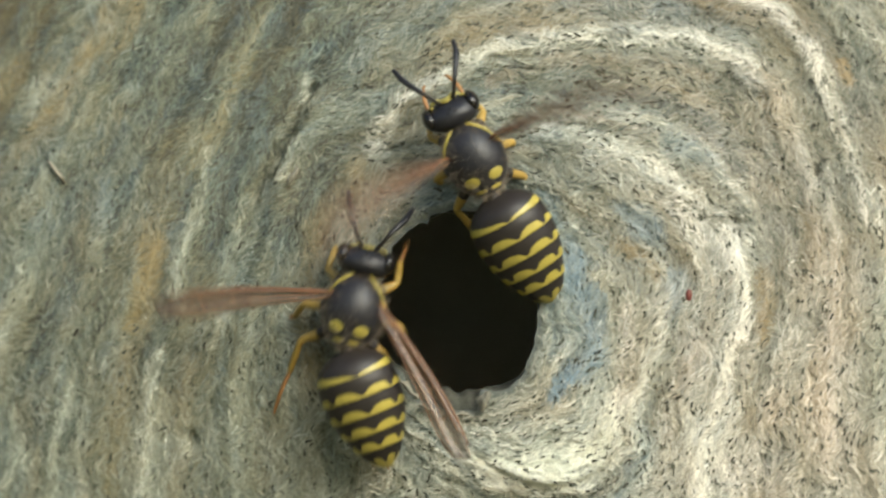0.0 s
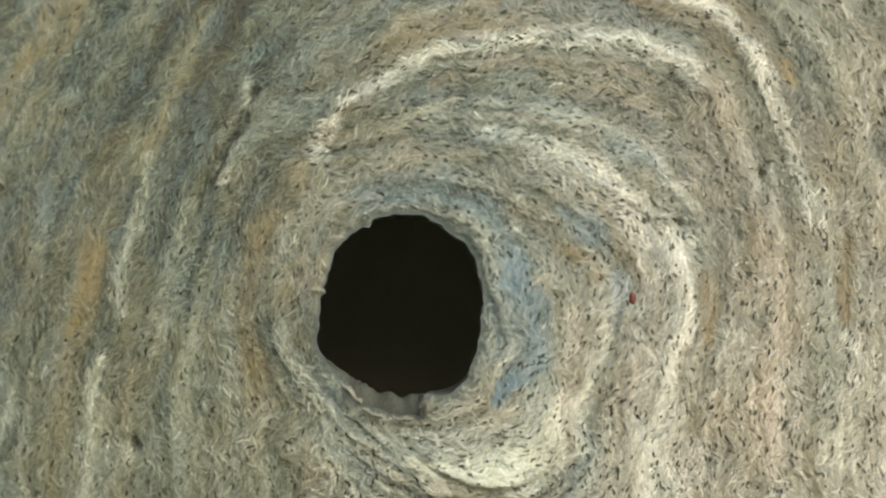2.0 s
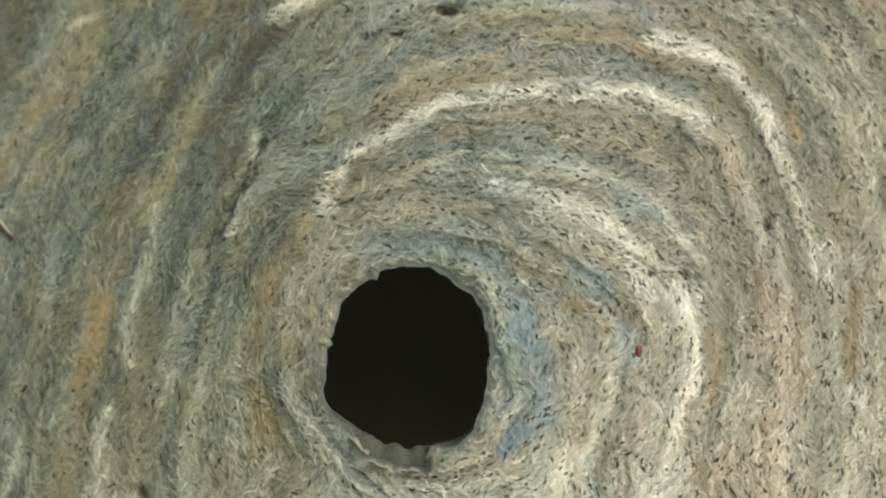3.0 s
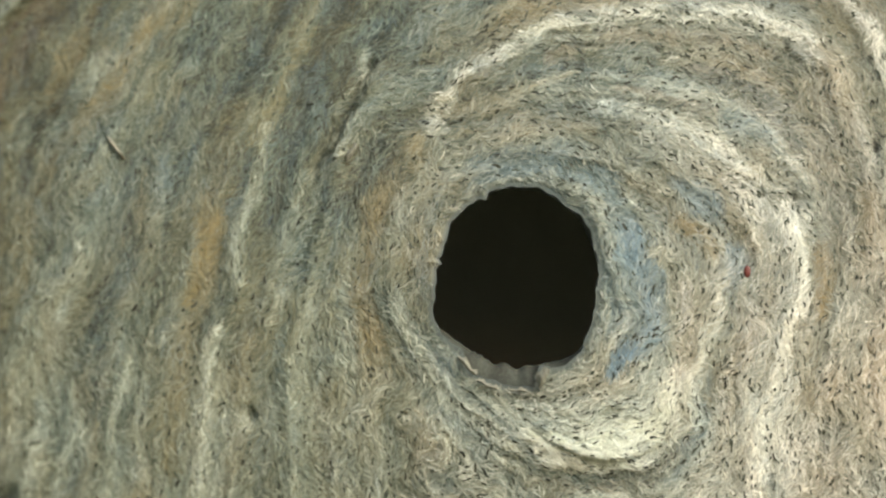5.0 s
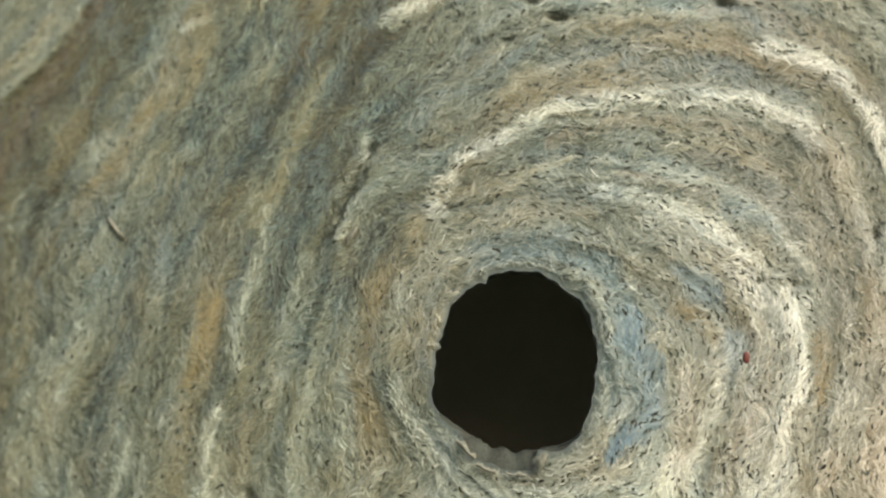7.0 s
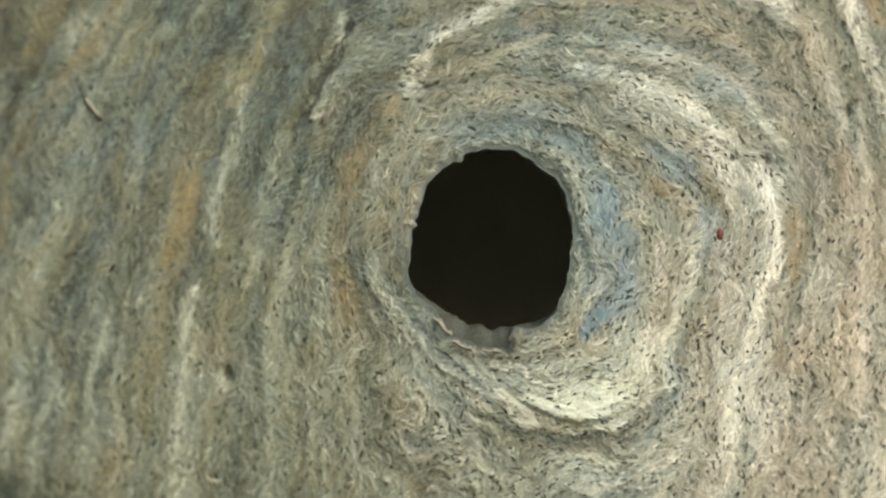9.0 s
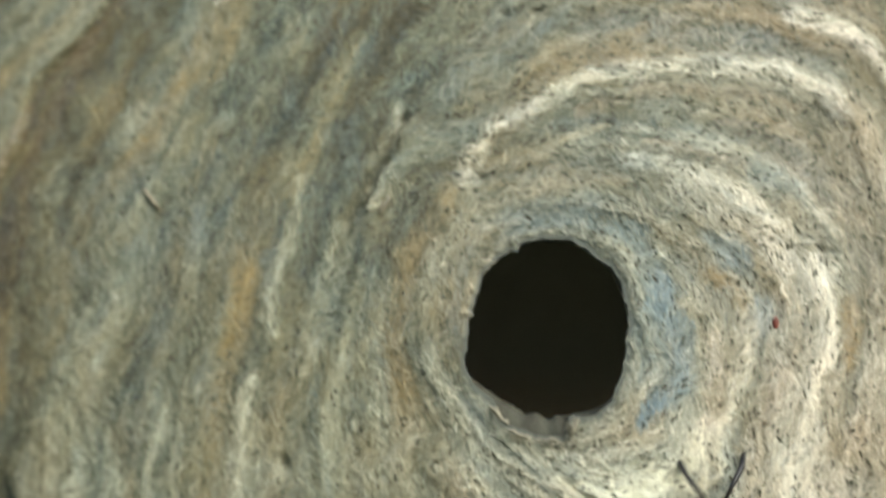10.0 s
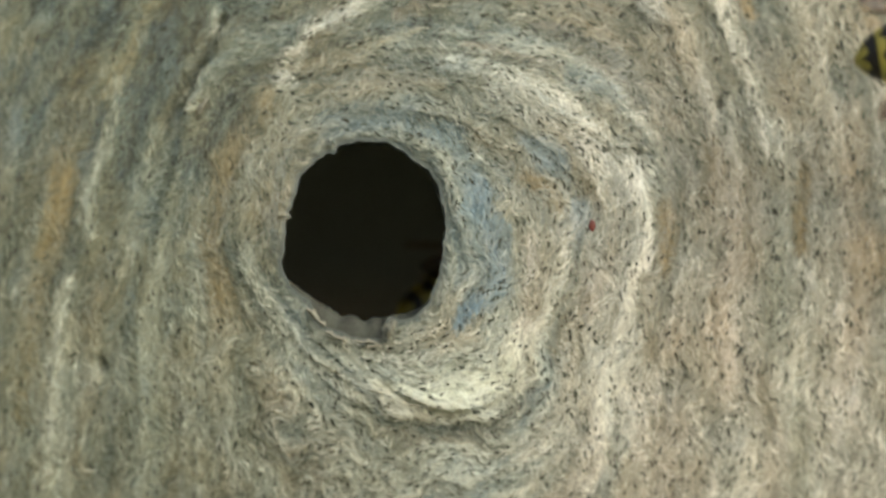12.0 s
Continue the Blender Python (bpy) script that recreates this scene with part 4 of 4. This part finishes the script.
def build_wasp(name="wasp"):
    """A worker wasp, 13 mm long: head towards +y, back towards +z, the origin in its thorax."""
    wasp = new(name)
    chest = ((0, 0, 0), (1.72, 2.35, 1.62))
    plump = lambda s: 0.86 + 0.22 * math.sin(math.pi * min(1, s * 1.05))
    part("thorax", blob(*chest, 22, 32, plump), MATT, wasp, "black thorax with short pale hairs")
    for side in (-1, 1):
        run = []
        for w, s in ((0.42, 0.90), (0.66, 0.84), (0.88, 0.77), (1.06, 0.69), (1.18, 0.60)):
            g = math.sin(math.pi * s) * plump(s) * 1.01
            run.append((side * chest[1][0] * g * math.sin(w), -chest[1][1] * math.cos(math.pi * s) * 1.01, chest[1][2] * g * math.cos(w)))
        part("collar_stripe", tube(run, [0.05, 0.10, 0.12, 0.10, 0.05], 6), YELLOW, wasp, "narrow yellow stripe")
        part("scutellum_spot", decal(*chest, (side * 0.52, 0.33), (0.33, 0.050), 0.03, shape=plump), YELLOW, wasp, "yellow spot")
        part("postscutellum_spot", decal(*chest, (side * 0.50, 0.20), (0.40, 0.028), 0.03, shape=plump), YELLOW, wasp, "yellow spot")
        part("shoulder_plate", decal(*chest, (side * 1.25, 0.58), (0.16, 0.045), 0.06, shape=plump), AMBER, wasp)
    abdomen = part("abdomen", tube([(0, 0.3, -0.1), (0, -0.1, 0.0), (0, -0.6, 0.05)], [0.5, 0.34, 0.5]), BLACK, wasp, "black and yellow banded abdomen on a thin waist")
    abdomen.location = Vector(WAIST) * MM
    for k, (a, b) in enumerate(TERGITES):
        flare = 0.025

        def dark(s, t, a=a, b=b, k=k):
            w = 2 * math.pi * t
            end = b - (b - a) * band_share(k, w)
            share = a + (end - a) * s
            return gaster(share, w, flare * (share - a) / (b - a))

        def light(s, t, a=a, b=b, k=k):
            w = 2 * math.pi * t
            begin = b - (b - a) * band_share(k, w)
            share = begin + (b - begin) * min(1, s * 1.25)
            tuck = 0.06 * max(0, s - 0.8) / 0.2
            return gaster(share, w, flare * (share - a) / (b - a) - tuck)
        part("tergite", patch(dark, 6, 120), BLACK, abdomen)
        part("yellow_band", patch(light, 5, 120), YELLOW, abdomen, "notched yellow band")
    part("sting", tube([(0, -7.2, -0.72), (0, -7.55, -0.85), (0, -7.75, -0.95)], [0.14, 0.07, 0.02]), ORANGE, abdomen)
    # head
    skull = ((0, 2.95, -0.15), (1.72, 0.92, 1.45))
    head = part("head", blob(*skull, 20, 32, None, 12), MATT, wasp, "black head")
    part("neck", tube([(0, 1.9, -0.1), (0, 2.4, -0.1)], [0.5, 0.45]), BLACK, wasp)
    for side in (-1, 1):
        part("eye", blob((side * 1.33, 3.15, 0.0), (0.46, 0.66, 1.02), 14, 20, None, 8), EYE, head, "large dark compound eye")
        part("cheek_mark", blob((side * 0.98, 3.72, 0.18), (0.16, 0.09, 0.34), 8, 12), YELLOW, head, "yellow mark")
        part("mandible", tube([(side * 0.74, 3.55, -1.12), (side * 0.62, 3.72, -1.42), (side * 0.46, 3.84, -1.86), (side * 0.36, 3.86, -2.15)], [0.30, 0.36, 0.22, 0.04]), YELLOW, head, "yellow mandible with a dark tip")
        scape = part("antenna", tube([(side * 0.42, 3.75, 0.35), (side * 0.75, 4.25, 0.75), (side * 1.0, 4.75, 0.95)], [0.13, 0.12, 0.13]), BLACK, wasp, "black elbowed antenna")
        part("flagellum", tube([(side * 1.0, 4.75, 0.95), (side * 1.35, 5.3, 0.75), (side * 1.75, 6.0, 0.25), (side * 1.95, 6.7, -0.5)], [0.13, 0.17, 0.19, 0.13]), MATT, scape)
    for x, y in ((0.0, 3.30), (-0.24, 3.06), (0.24, 3.06)):
        part("small_eye", blob((x, y, 1.16), (0.09, 0.09, 0.08), 6, 10), EYE, head, "tiny glossy eye on the crown")
    part("face_shield", blob((0, 3.80, -0.52), (0.80, 0.16, 0.68), 10, 18), YELLOW, head, "yellow face shield with a black dot")
    part("face_dot", blob((0, 3.94, -0.48), (0.07, 0.05, 0.26), 8, 10), BLACK, head)
    part("forehead_mark", blob((0, 3.76, 0.42), (0.34, 0.10, 0.24), 8, 14), YELLOW, head, "yellow forehead mark")
    # legs: hip, knee, ankle, toe
    reach = (((0.75, 1.25, -1.0), (2.1, 2.2, -0.6), (2.5, 3.6, -1.5), (3.1, 4.9, -2.2)),
             ((0.95, 0.1, -1.2), (2.8, -0.2, -0.4), (4.1, -0.9, -1.6), (5.8, -1.9, -2.2)),
             ((0.85, -1.2, -1.1), (2.5, -2.3, -0.4), (3.5, -4.2, -1.5), (4.4, -6.6, -2.2)))
    for side in (-1, 1):
        for hip, knee, ankle, toe in reach:
            hip, knee, ankle, toe = [Vector((side * p[0], p[1], p[2])) for p in (hip, knee, ankle, toe)]
            middle = (hip + knee) / 2
            leg = part("leg", tube([hip, middle, knee], [0.30, 0.33, 0.20]), AMBER, wasp, "yellow leg, dark at its root")
            part("thigh_root", tube([hip + (hip - knee) * 0.08, (hip * 2 + middle) / 3, middle], [0.32, 0.36, 0.34]), BLACK, leg)
            part("tibia", tube([knee, (knee + ankle) / 2, ankle], [0.17, 0.22, 0.17]), AMBER, leg)
            bow = (ankle + toe) / 2 + Vector((0, 0, 0.12))
            part("tarsus", tube([ankle, bow, toe, toe + (toe - bow) * 0.12 + Vector((0, 0, -0.12))], [0.14, 0.12, 0.09, 0.04]), ORANGE, leg)
    # wings, each about its hinge, lying backwards
    for side in (-1, 1):
        def blade(s, t, side=side):
            chord = float(np.interp(s, (0, 0.1, 0.35, 0.7, 0.88, 0.96, 1.0), (0.28, 0.5, 0.95, 1.4, 1.45, 1.05, 0.25)))
            lead = 0.35 * math.sin(math.pi * s) - 0.5 * max(0, s - 0.9) * 10 * 0.5
            return (side * (lead - chord * t), -10.5 * s, 0.10 * math.sin(3 * math.pi * t) * (0.3 + s) + 0.2 * math.sin(math.pi * s))
        verts, faces = patch(blade, 26, 9, False)
        low = [(x, y, z - 0.035) for x, y, z in verts]
        n = len(verts)
        faces = faces + [tuple(n + k for k in reversed(f)) for f in faces]
        wing = part("wing", (verts + low, faces), MEMBRANE, wasp, "folded amber-brown translucent wing")
        for t, a, b, thick in ((0.0, 0.0, 0.93, 0.085), (0.18, 0.05, 0.86, 0.05), (0.5, 0.1, 0.7, 0.04), (0.75, 0.2, 0.9, 0.035), (1.0, 0.02, 0.95, 0.03)):
            run = [blade(a + (b - a) * k / 6, t) for k in range(7)]
            part("vein", tube(run, [thick] * 6 + [thick * 0.5], 5), VEIN, wing)
        for s, t0, t1 in ((0.55, 0.18, 0.75), (0.72, 0.18, 0.75), (0.45, 0.5, 1.0)):
            part("vein", tube([blade(s, t0), blade(s + 0.02, (t0 + t1) / 2), blade(s, t1)], [0.03] * 3, 5), VEIN, wing)
        wing.location = (side * 1.35 * MM, 0.75 * MM, 1.0 * MM)
    # short pale hairs on the thorax and head
    rng = random.Random(4)
    verts, faces = [], []
    for _ in range(800):
        s, w = rng.uniform(0.08, 0.95), rng.uniform(-2.2, 2.2)
        a = math.pi * s
        g = math.sin(a) * plump(s)
        root = Vector((chest[1][0] * g * math.sin(w), -chest[1][1] * math.cos(a), chest[1][2] * g * math.cos(w)))
        out = (root.normalized() + Vector([rng.uniform(-0.4, 0.4) for _ in range(3)])).normalized()
        side = out.cross(Vector((0.3, 0.5, 0.8))).normalized() * 0.012
        k = len(verts)
        tip = root + out * rng.uniform(0.25, 0.6)
        verts += [tuple(root - side), tuple(root + side), tuple(tip)]
        faces.append((k, k + 1, k + 2))
    tagged(part("fuzz", (verts, faces), STRAW, wasp), kind="stuff")
    return tagged(wasp, "black and yellow striped wasp worker with amber wings", "wasp", "wasps at the nest")


def crawl(x, z, lift, heading, nose_in=0.0, lean=0.0):
    """A wasp's pose: place and height over the nest in millimetres; heading clockwise from upwards, the nose turned towards the nest, and the lean of the body, in degrees."""
    place = Vector((x, float(nest_y(x, z)) - lift, z)) * MM
    turn = Matrix.Rotation(radians(heading), 4, "Y") @ Matrix.Rotation(radians(90), 4, "X")
    return TILT @ Matrix.Translation(place) @ turn @ Matrix.Rotation(radians(-nose_in), 4, "X") @ Matrix.Rotation(radians(lean), 4, "Y")


def wing_pose(side, splay, raise_=0.0, twist=0.0, tip=0.0):
    """A wing on its wasp: splay away from the body's line, raised by so many degrees, its tip lifted off the back."""
    m = Matrix.Rotation(radians(side * splay), 4, "Z")
    rest = Matrix.Rotation(radians(-12 * max(0.0, math.cos(radians(2 * splay))) - tip), 4, "X")
    return Matrix.Translation(Vector((side * 1.35, 0.75, 1.0)) * MM) @ rest @ Matrix.Rotation(radians(-side * raise_), 4, "Y") @ m @ Matrix.Rotation(radians(side * twist), 4, "Y")


WASPS = {"leaving": build_wasp()}
for role, note in (("entering", "black and yellow striped wasp creeping into the entrance"), ("emerging", "yellow-faced striped wasp coming out of the entrance"),
                   ("passing", "black and yellow striped wasp with trailing legs at the nest's edge"), ("walking", "black and yellow striped wasp walking over the paper"),
                   ("returning", "black and yellow striped wasp flying in and landing")):
    WASPS[role] = tagged(copy_thing(WASPS["leaving"], Matrix.Identity(4)), note)
tagged(WASPS["leaving"], "black and yellow striped wasp taking off from the entrance")


# ---- what moves ----
def beat(role, rows, flights):
    """Key a wasp's wings: rows of (seconds, left splay, raise, right splay and, where it lifts, the tip's lift), and quick strokes between the times in flights."""
    wings = [o for o in WASPS[role].children if o.name.startswith("wing")]
    for wing in wings:
        side = 1 if wing.location.x > 0 else -1
        keys = [(t, wing_pose(side, row[2] if side > 0 else row[0], row[1], 0.0, row[3] if len(row) > 3 else 0.0)) for t, *row in rows]
        for start, end in flights:
            n = int(round((end - start) * 30))
            for k in range(n + 1):
                up = (30, -28, 26, -30)[k % 4]
                keys.append((start + k / 30, wing_pose(side, 70 + (22, -22)[k % 2], up, 15)))
        keys.sort(key=lambda row: row[0])
        walk(wing, keys)


def stride(role, rows, walks):
    """Key a wasp's legs: rows of (seconds, degrees by which they are drawn in), and quick steps between the times in walks."""
    legs = [o for o in WASPS[role].children if o.name.startswith("leg")]
    for k, leg in enumerate(legs):
        ring = [v.co for v in leg.data.vertices][:8]
        hip = sum(ring, Vector()) / 8
        side = 1 if hip.x > 0 else -1
        keys = [(t, side * tuck, 0.0) for t, tuck in rows]
        for start, end in walks:
            n = int(round((end - start) / 0.06))
            keys += [(start + 0.06 * i, side * 4, (15, 0, -15, 0)[(i + 2 * (k % 2)) % 4]) for i in range(n + 1)]
        keys.sort(key=lambda row: row[0])
        walk(leg, [(t, Matrix.Translation(hip) @ Matrix.Rotation(radians(swing), 4, "Z") @ Matrix.Rotation(radians(tuck), 4, "Y") @ Matrix.Translation(-hip)) for t, tuck, swing in keys])


def bend(role, rows):
    """Key a wasp's abdomen: rows of (seconds, degrees to its left, degrees downwards)."""
    abdomen = [o for o in WASPS[role].children if o.name.startswith("abdomen")][0]
    walk(abdomen, [(t, Matrix.Translation(Vector(WAIST) * MM) @ pose(0, 0, 0, down, 0, -aside)) for t, aside, down in rows])


def motions():
    walk(WASPS["leaving"], [(0.0, crawl(1.0, 8.3, 3.0, -26, -4)), (0.04, crawl(1.0, 8.5, 3.0, -26, -4)), (0.1, crawl(-0.2, 11.0, 3.5, -20)), (0.2, crawl(0.0, 11.3, 5.0, -14, -8)), (0.3, crawl(4.4, 15.0, 10.0, -7, -15)),
                            (0.4, crawl(7.3, 16.0, 22.0, -3, -62)), (0.5, crawl(8.6, 19.2, 32.0, 0, -65)), (0.7, crawl(12, 40, 55, 8, -50)),
                            (1.2, crawl(60, 160, 150, 20, -40)), (3.0, crawl(500, 700, 900, 30, -30)), (12.0, crawl(2500, 2500, 4000, 30, -30))])
    walk(WASPS["entering"], [(0.0, crawl(-6.1, -0.5, 2.4, 14, 4)), (0.1, crawl(-4.3, 1.3, 2.3, 16, 6)), (0.2, crawl(-3.6, 1.2, 2.2, 24, 8)), (0.3, crawl(-1.8, 1.7, 1.8, 37, 12)),
                             (0.4, crawl(-0.9, 1.8, 0.8, 47, 17)), (0.5, crawl(-0.7, 0.1, -4.4, 76, 26)), (0.6, crawl(-0.3, 0.1, -4.6, 79, 28)), (0.8, crawl(0.8, -0.4, -4.8, 83, 30)),
                             (0.9, crawl(1.6, 0.3, -9.0, 80, 38)), (1.0, crawl(1.5, 1.7, -16.0, 58, 48)), (1.1, crawl(2.2, 3.4, -17.0, 58, 46)), (1.3, crawl(7, 6, -15, 66, 30)),
                             (1.8, crawl(18, 9, -11, 80, 15)), (12.0, crawl(22, 10, -11, 85, 10))])
    walk(WASPS["emerging"], [(0.0, crawl(22, -4, -9, -90, -5)), (4.7, crawl(19, -4, -9.5, -90, -10)), (5.1, crawl(9, -3, -10.5, -100, -40)), (5.3, crawl(4.6, -2.0, -13, 200, -70)), (5.5, crawl(2.6, -0.5, -14.5, 170, -88)), (5.8, crawl(0.6, 1.6, -8.5, 150, -94)),
                             (6.0, crawl(0.4, -0.1, -3.6, 118, -106)), (6.1, crawl(0.4, 0.1, -4.0, 118, -90)), (6.2, crawl(2.6, -0.8, 1.5, 82, -45, -35)), (6.3, crawl(3.2, -1.4, 6.0, 62, -22, -50)),
                             (6.4, crawl(-5.6, 7.2, 45, 5, -45, 0)), (6.5, crawl(-22, 40, 90, -15, -40)), (7.2, crawl(-250, 300, 260, -20, -30)), (12.0, crawl(-3000, 2500, 3000, -20, -30))])
    walk(WASPS["passing"], [(0.0, crawl(-900, 900, 500, 120)), (7.0, crawl(-160, 120, 90, 130)), (7.8, crawl(-44, 22, 22, 170, 5)), (8.1, crawl(-28.5, 5.5, 6, 195, 0)), (8.3, crawl(-26.4, -3.4, 3.4, 204, 0, 30)),
                            (8.5, crawl(-27.0, -10.3, 19, 190, 0, 8)), (8.6, crawl(-26.8, -14.9, 19, 190, 0, 8)), (8.9, crawl(-27, -30, 10, 185)), (9.6, crawl(-60, -120, 80, 190)), (12.0, crawl(-700, -500, 900, 200))])
    walk(WASPS["walking"], [(0.0, crawl(9.0, -23.5, 2.2, -4)), (9.6, crawl(9.3, -22.0, 2.2, -4)), (9.9, crawl(10.0, -16.9, 2.2, -4)), (10.0, crawl(10.2, -14.2, 2.2, -4)), (10.1, crawl(10.9, -9.0, 2.2, -6)), (10.2, crawl(11.5, -2.0, 2.2, 2)),
                            (10.3, crawl(12.0, 3.2, 2.2, -3)), (10.4, crawl(7.8, 2.8, 2.2, -46)), (10.5, crawl(6.2, 3.0, 2.2, -64, 4)), (10.6, crawl(5.2, 3.5, 2.2, -66, 5)), (10.7, crawl(7.4, 5.0, 2.2, -27)),
                            (10.8, crawl(10.2, 8.0, 2.2, -13)), (10.9, crawl(13.5, 12.0, 2.2, 10)), (11.0, crawl(19.4, 15.0, 2.5, 35)), (11.1, crawl(20.6, 14.6, 2.3, 46)), (11.2, crawl(25.4, 18.0, 2.2, 46)),
                            (11.5, crawl(32.8, 18.6, 2.2, 74)), (11.8, crawl(38.0, 16.4, 2.2, 76)), (12.0, crawl(37.5, 11.4, 19.0, 80))])
    walk(WASPS["returning"], [(0.0, crawl(-2500, 300, 1500, 90)), (9.5, crawl(-400, 60, 120, 90, 10, -60)), (10.2, crawl(-52, 8, 18, 92, 35, -60)), (10.4, crawl(-26.4, 2.5, 4, 98, 62, -72)), (10.5, crawl(-16.0, -0.5, 2.5, 102, 67, -72)),
                              (10.6, crawl(-6.0, -1.4, 5, 76, 38, -24)), (10.7, crawl(-7.0, -2.9, 3.4, 38, 4, -5)), (10.8, crawl(-4.7, -2.0, 2.0, 50, 8)), (10.9, crawl(-2.4, 0.2, 1.0, 55, 18)),
                              (11.0, crawl(-0.1, 0.5, -6.6, 56, 40)), (11.1, crawl(0.9, 0.0, -8.0, 58, 42)), (11.2, crawl(1.8, -1.3, -10, 66, 42)), (11.3, crawl(2.9, -1.5, -13.5, 74, 54)),
                              (11.5, crawl(2.4, -2.3, -19.6, 74, 62)), (11.6, crawl(3.2, -2.6, -19.6, 76, 60)), (11.8, crawl(7.6, -2.7, -18.8, 76, 42)), (12.0, crawl(10.6, -3.2, -19.4, 76, 30))])
    bend("leaving", [(0.0, -4, 6), (0.3, 0, 4), (12.0, 0, 10)])
    bend("entering", [(0.0, -34, 8), (0.2, -8, 6), (0.4, 4, 4), (0.5, 0, -2), (0.8, 0, -2), (0.95, 6, 6), (12.0, 0, 8)])
    bend("emerging", [(0.0, 0, 6), (5.5, 0, 10), (6.0, 0, 34), (6.15, 0, 24), (6.3, 0, 22), (12.0, 0, 10)])
    bend("passing", [(0.0, 0, 8), (12.0, 0, 8)])
    bend("walking", [(0.0, 0, 4), (10.3, 4, 5), (10.4, 14, 6), (10.5, 32, 6), (10.6, 30, 6), (10.8, -2, 5), (11.0, -2, 4), (12.0, 0, 4)])
    bend("returning", [(0.0, 0, 8), (10.4, 0, 22), (10.5, 0, 22), (10.6, 0, 16), (10.7, -14, 8), (10.9, -8, 4), (11.1, 0, 2), (12.0, 0, 0)])
    stride("leaving", [(0.0, 62), (12.0, 62)], [])
    stride("entering", [(0.0, 34), (0.07, 20), (1.5, 10), (12.0, 10)], [(0.12, 1.26)])
    stride("emerging", [(0.0, 44), (5.52, 44), (6.15, 5), (6.35, 50), (12.0, 55)], [(5.6, 6.0)])
    stride("passing", [(0.0, 50), (8.0, 40), (8.3, 25), (8.6, 25), (9.0, 50), (12.0, 50)], [])
    stride("walking", [(0.0, 0)], [(9.5, 11.96)])
    stride("returning", [(0.0, 50), (10.45, 62), (10.52, 60), (10.6, 15), (12.0, 8)], [(10.75, 11.95)])
    beat("leaving", [(3.1, 78, 10, 78), (12.0, 78, 10, 78)], [(0.0, 1.0)])
    beat("entering", [(0.0, 74, 4, 46), (0.1, 34, 4, 34), (0.3, 26, 4, 26), (0.4, 20, 4, 20, 10), (0.5, 12, 4, 12, 24), (0.6, 12, 4, 12, 26), (0.8, 10, 0, 3, 20), (12.0, 10, 0, 3)], [])
    beat("emerging", [(0.0, 8, 0, 8), (6.1, 10, 0, 10), (8.0, 78, 10, 78), (12.0, 78, 0, 78)], [(6.2, 7.0)])
    beat("passing", [(0.0, 78, 10, 78), (8.0, 70, 10, 70), (8.25, 9, 0, 9), (8.7, 9, 0, 9), (9.0, 60, 10, 60), (12.0, 78, 0, 78)], [(7.3, 7.9)])
    beat("walking", [(0.0, 14, 0, 14), (10.2, 13, 0, 13), (10.4, 16, 2, 8), (10.6, 18, 2, 5), (10.8, 15, 2, 15), (10.95, 18, 2, 18), (11.05, 17, 3, 17), (11.2, 16, 2, 16), (12.0, 14, 0, 14)], [])
    beat("returning", [(0.0, 78, 10, 78), (9.9, 78, 10, 78), (10.76, 66, 10, 66), (10.85, 40, 5, 40), (10.95, 12, 3, 14), (11.0, 27, 3, 12, 14), (11.1, 14, 0, 9), (12.0, 10, 0, 10)], [(10.1, 10.7)])


motions()
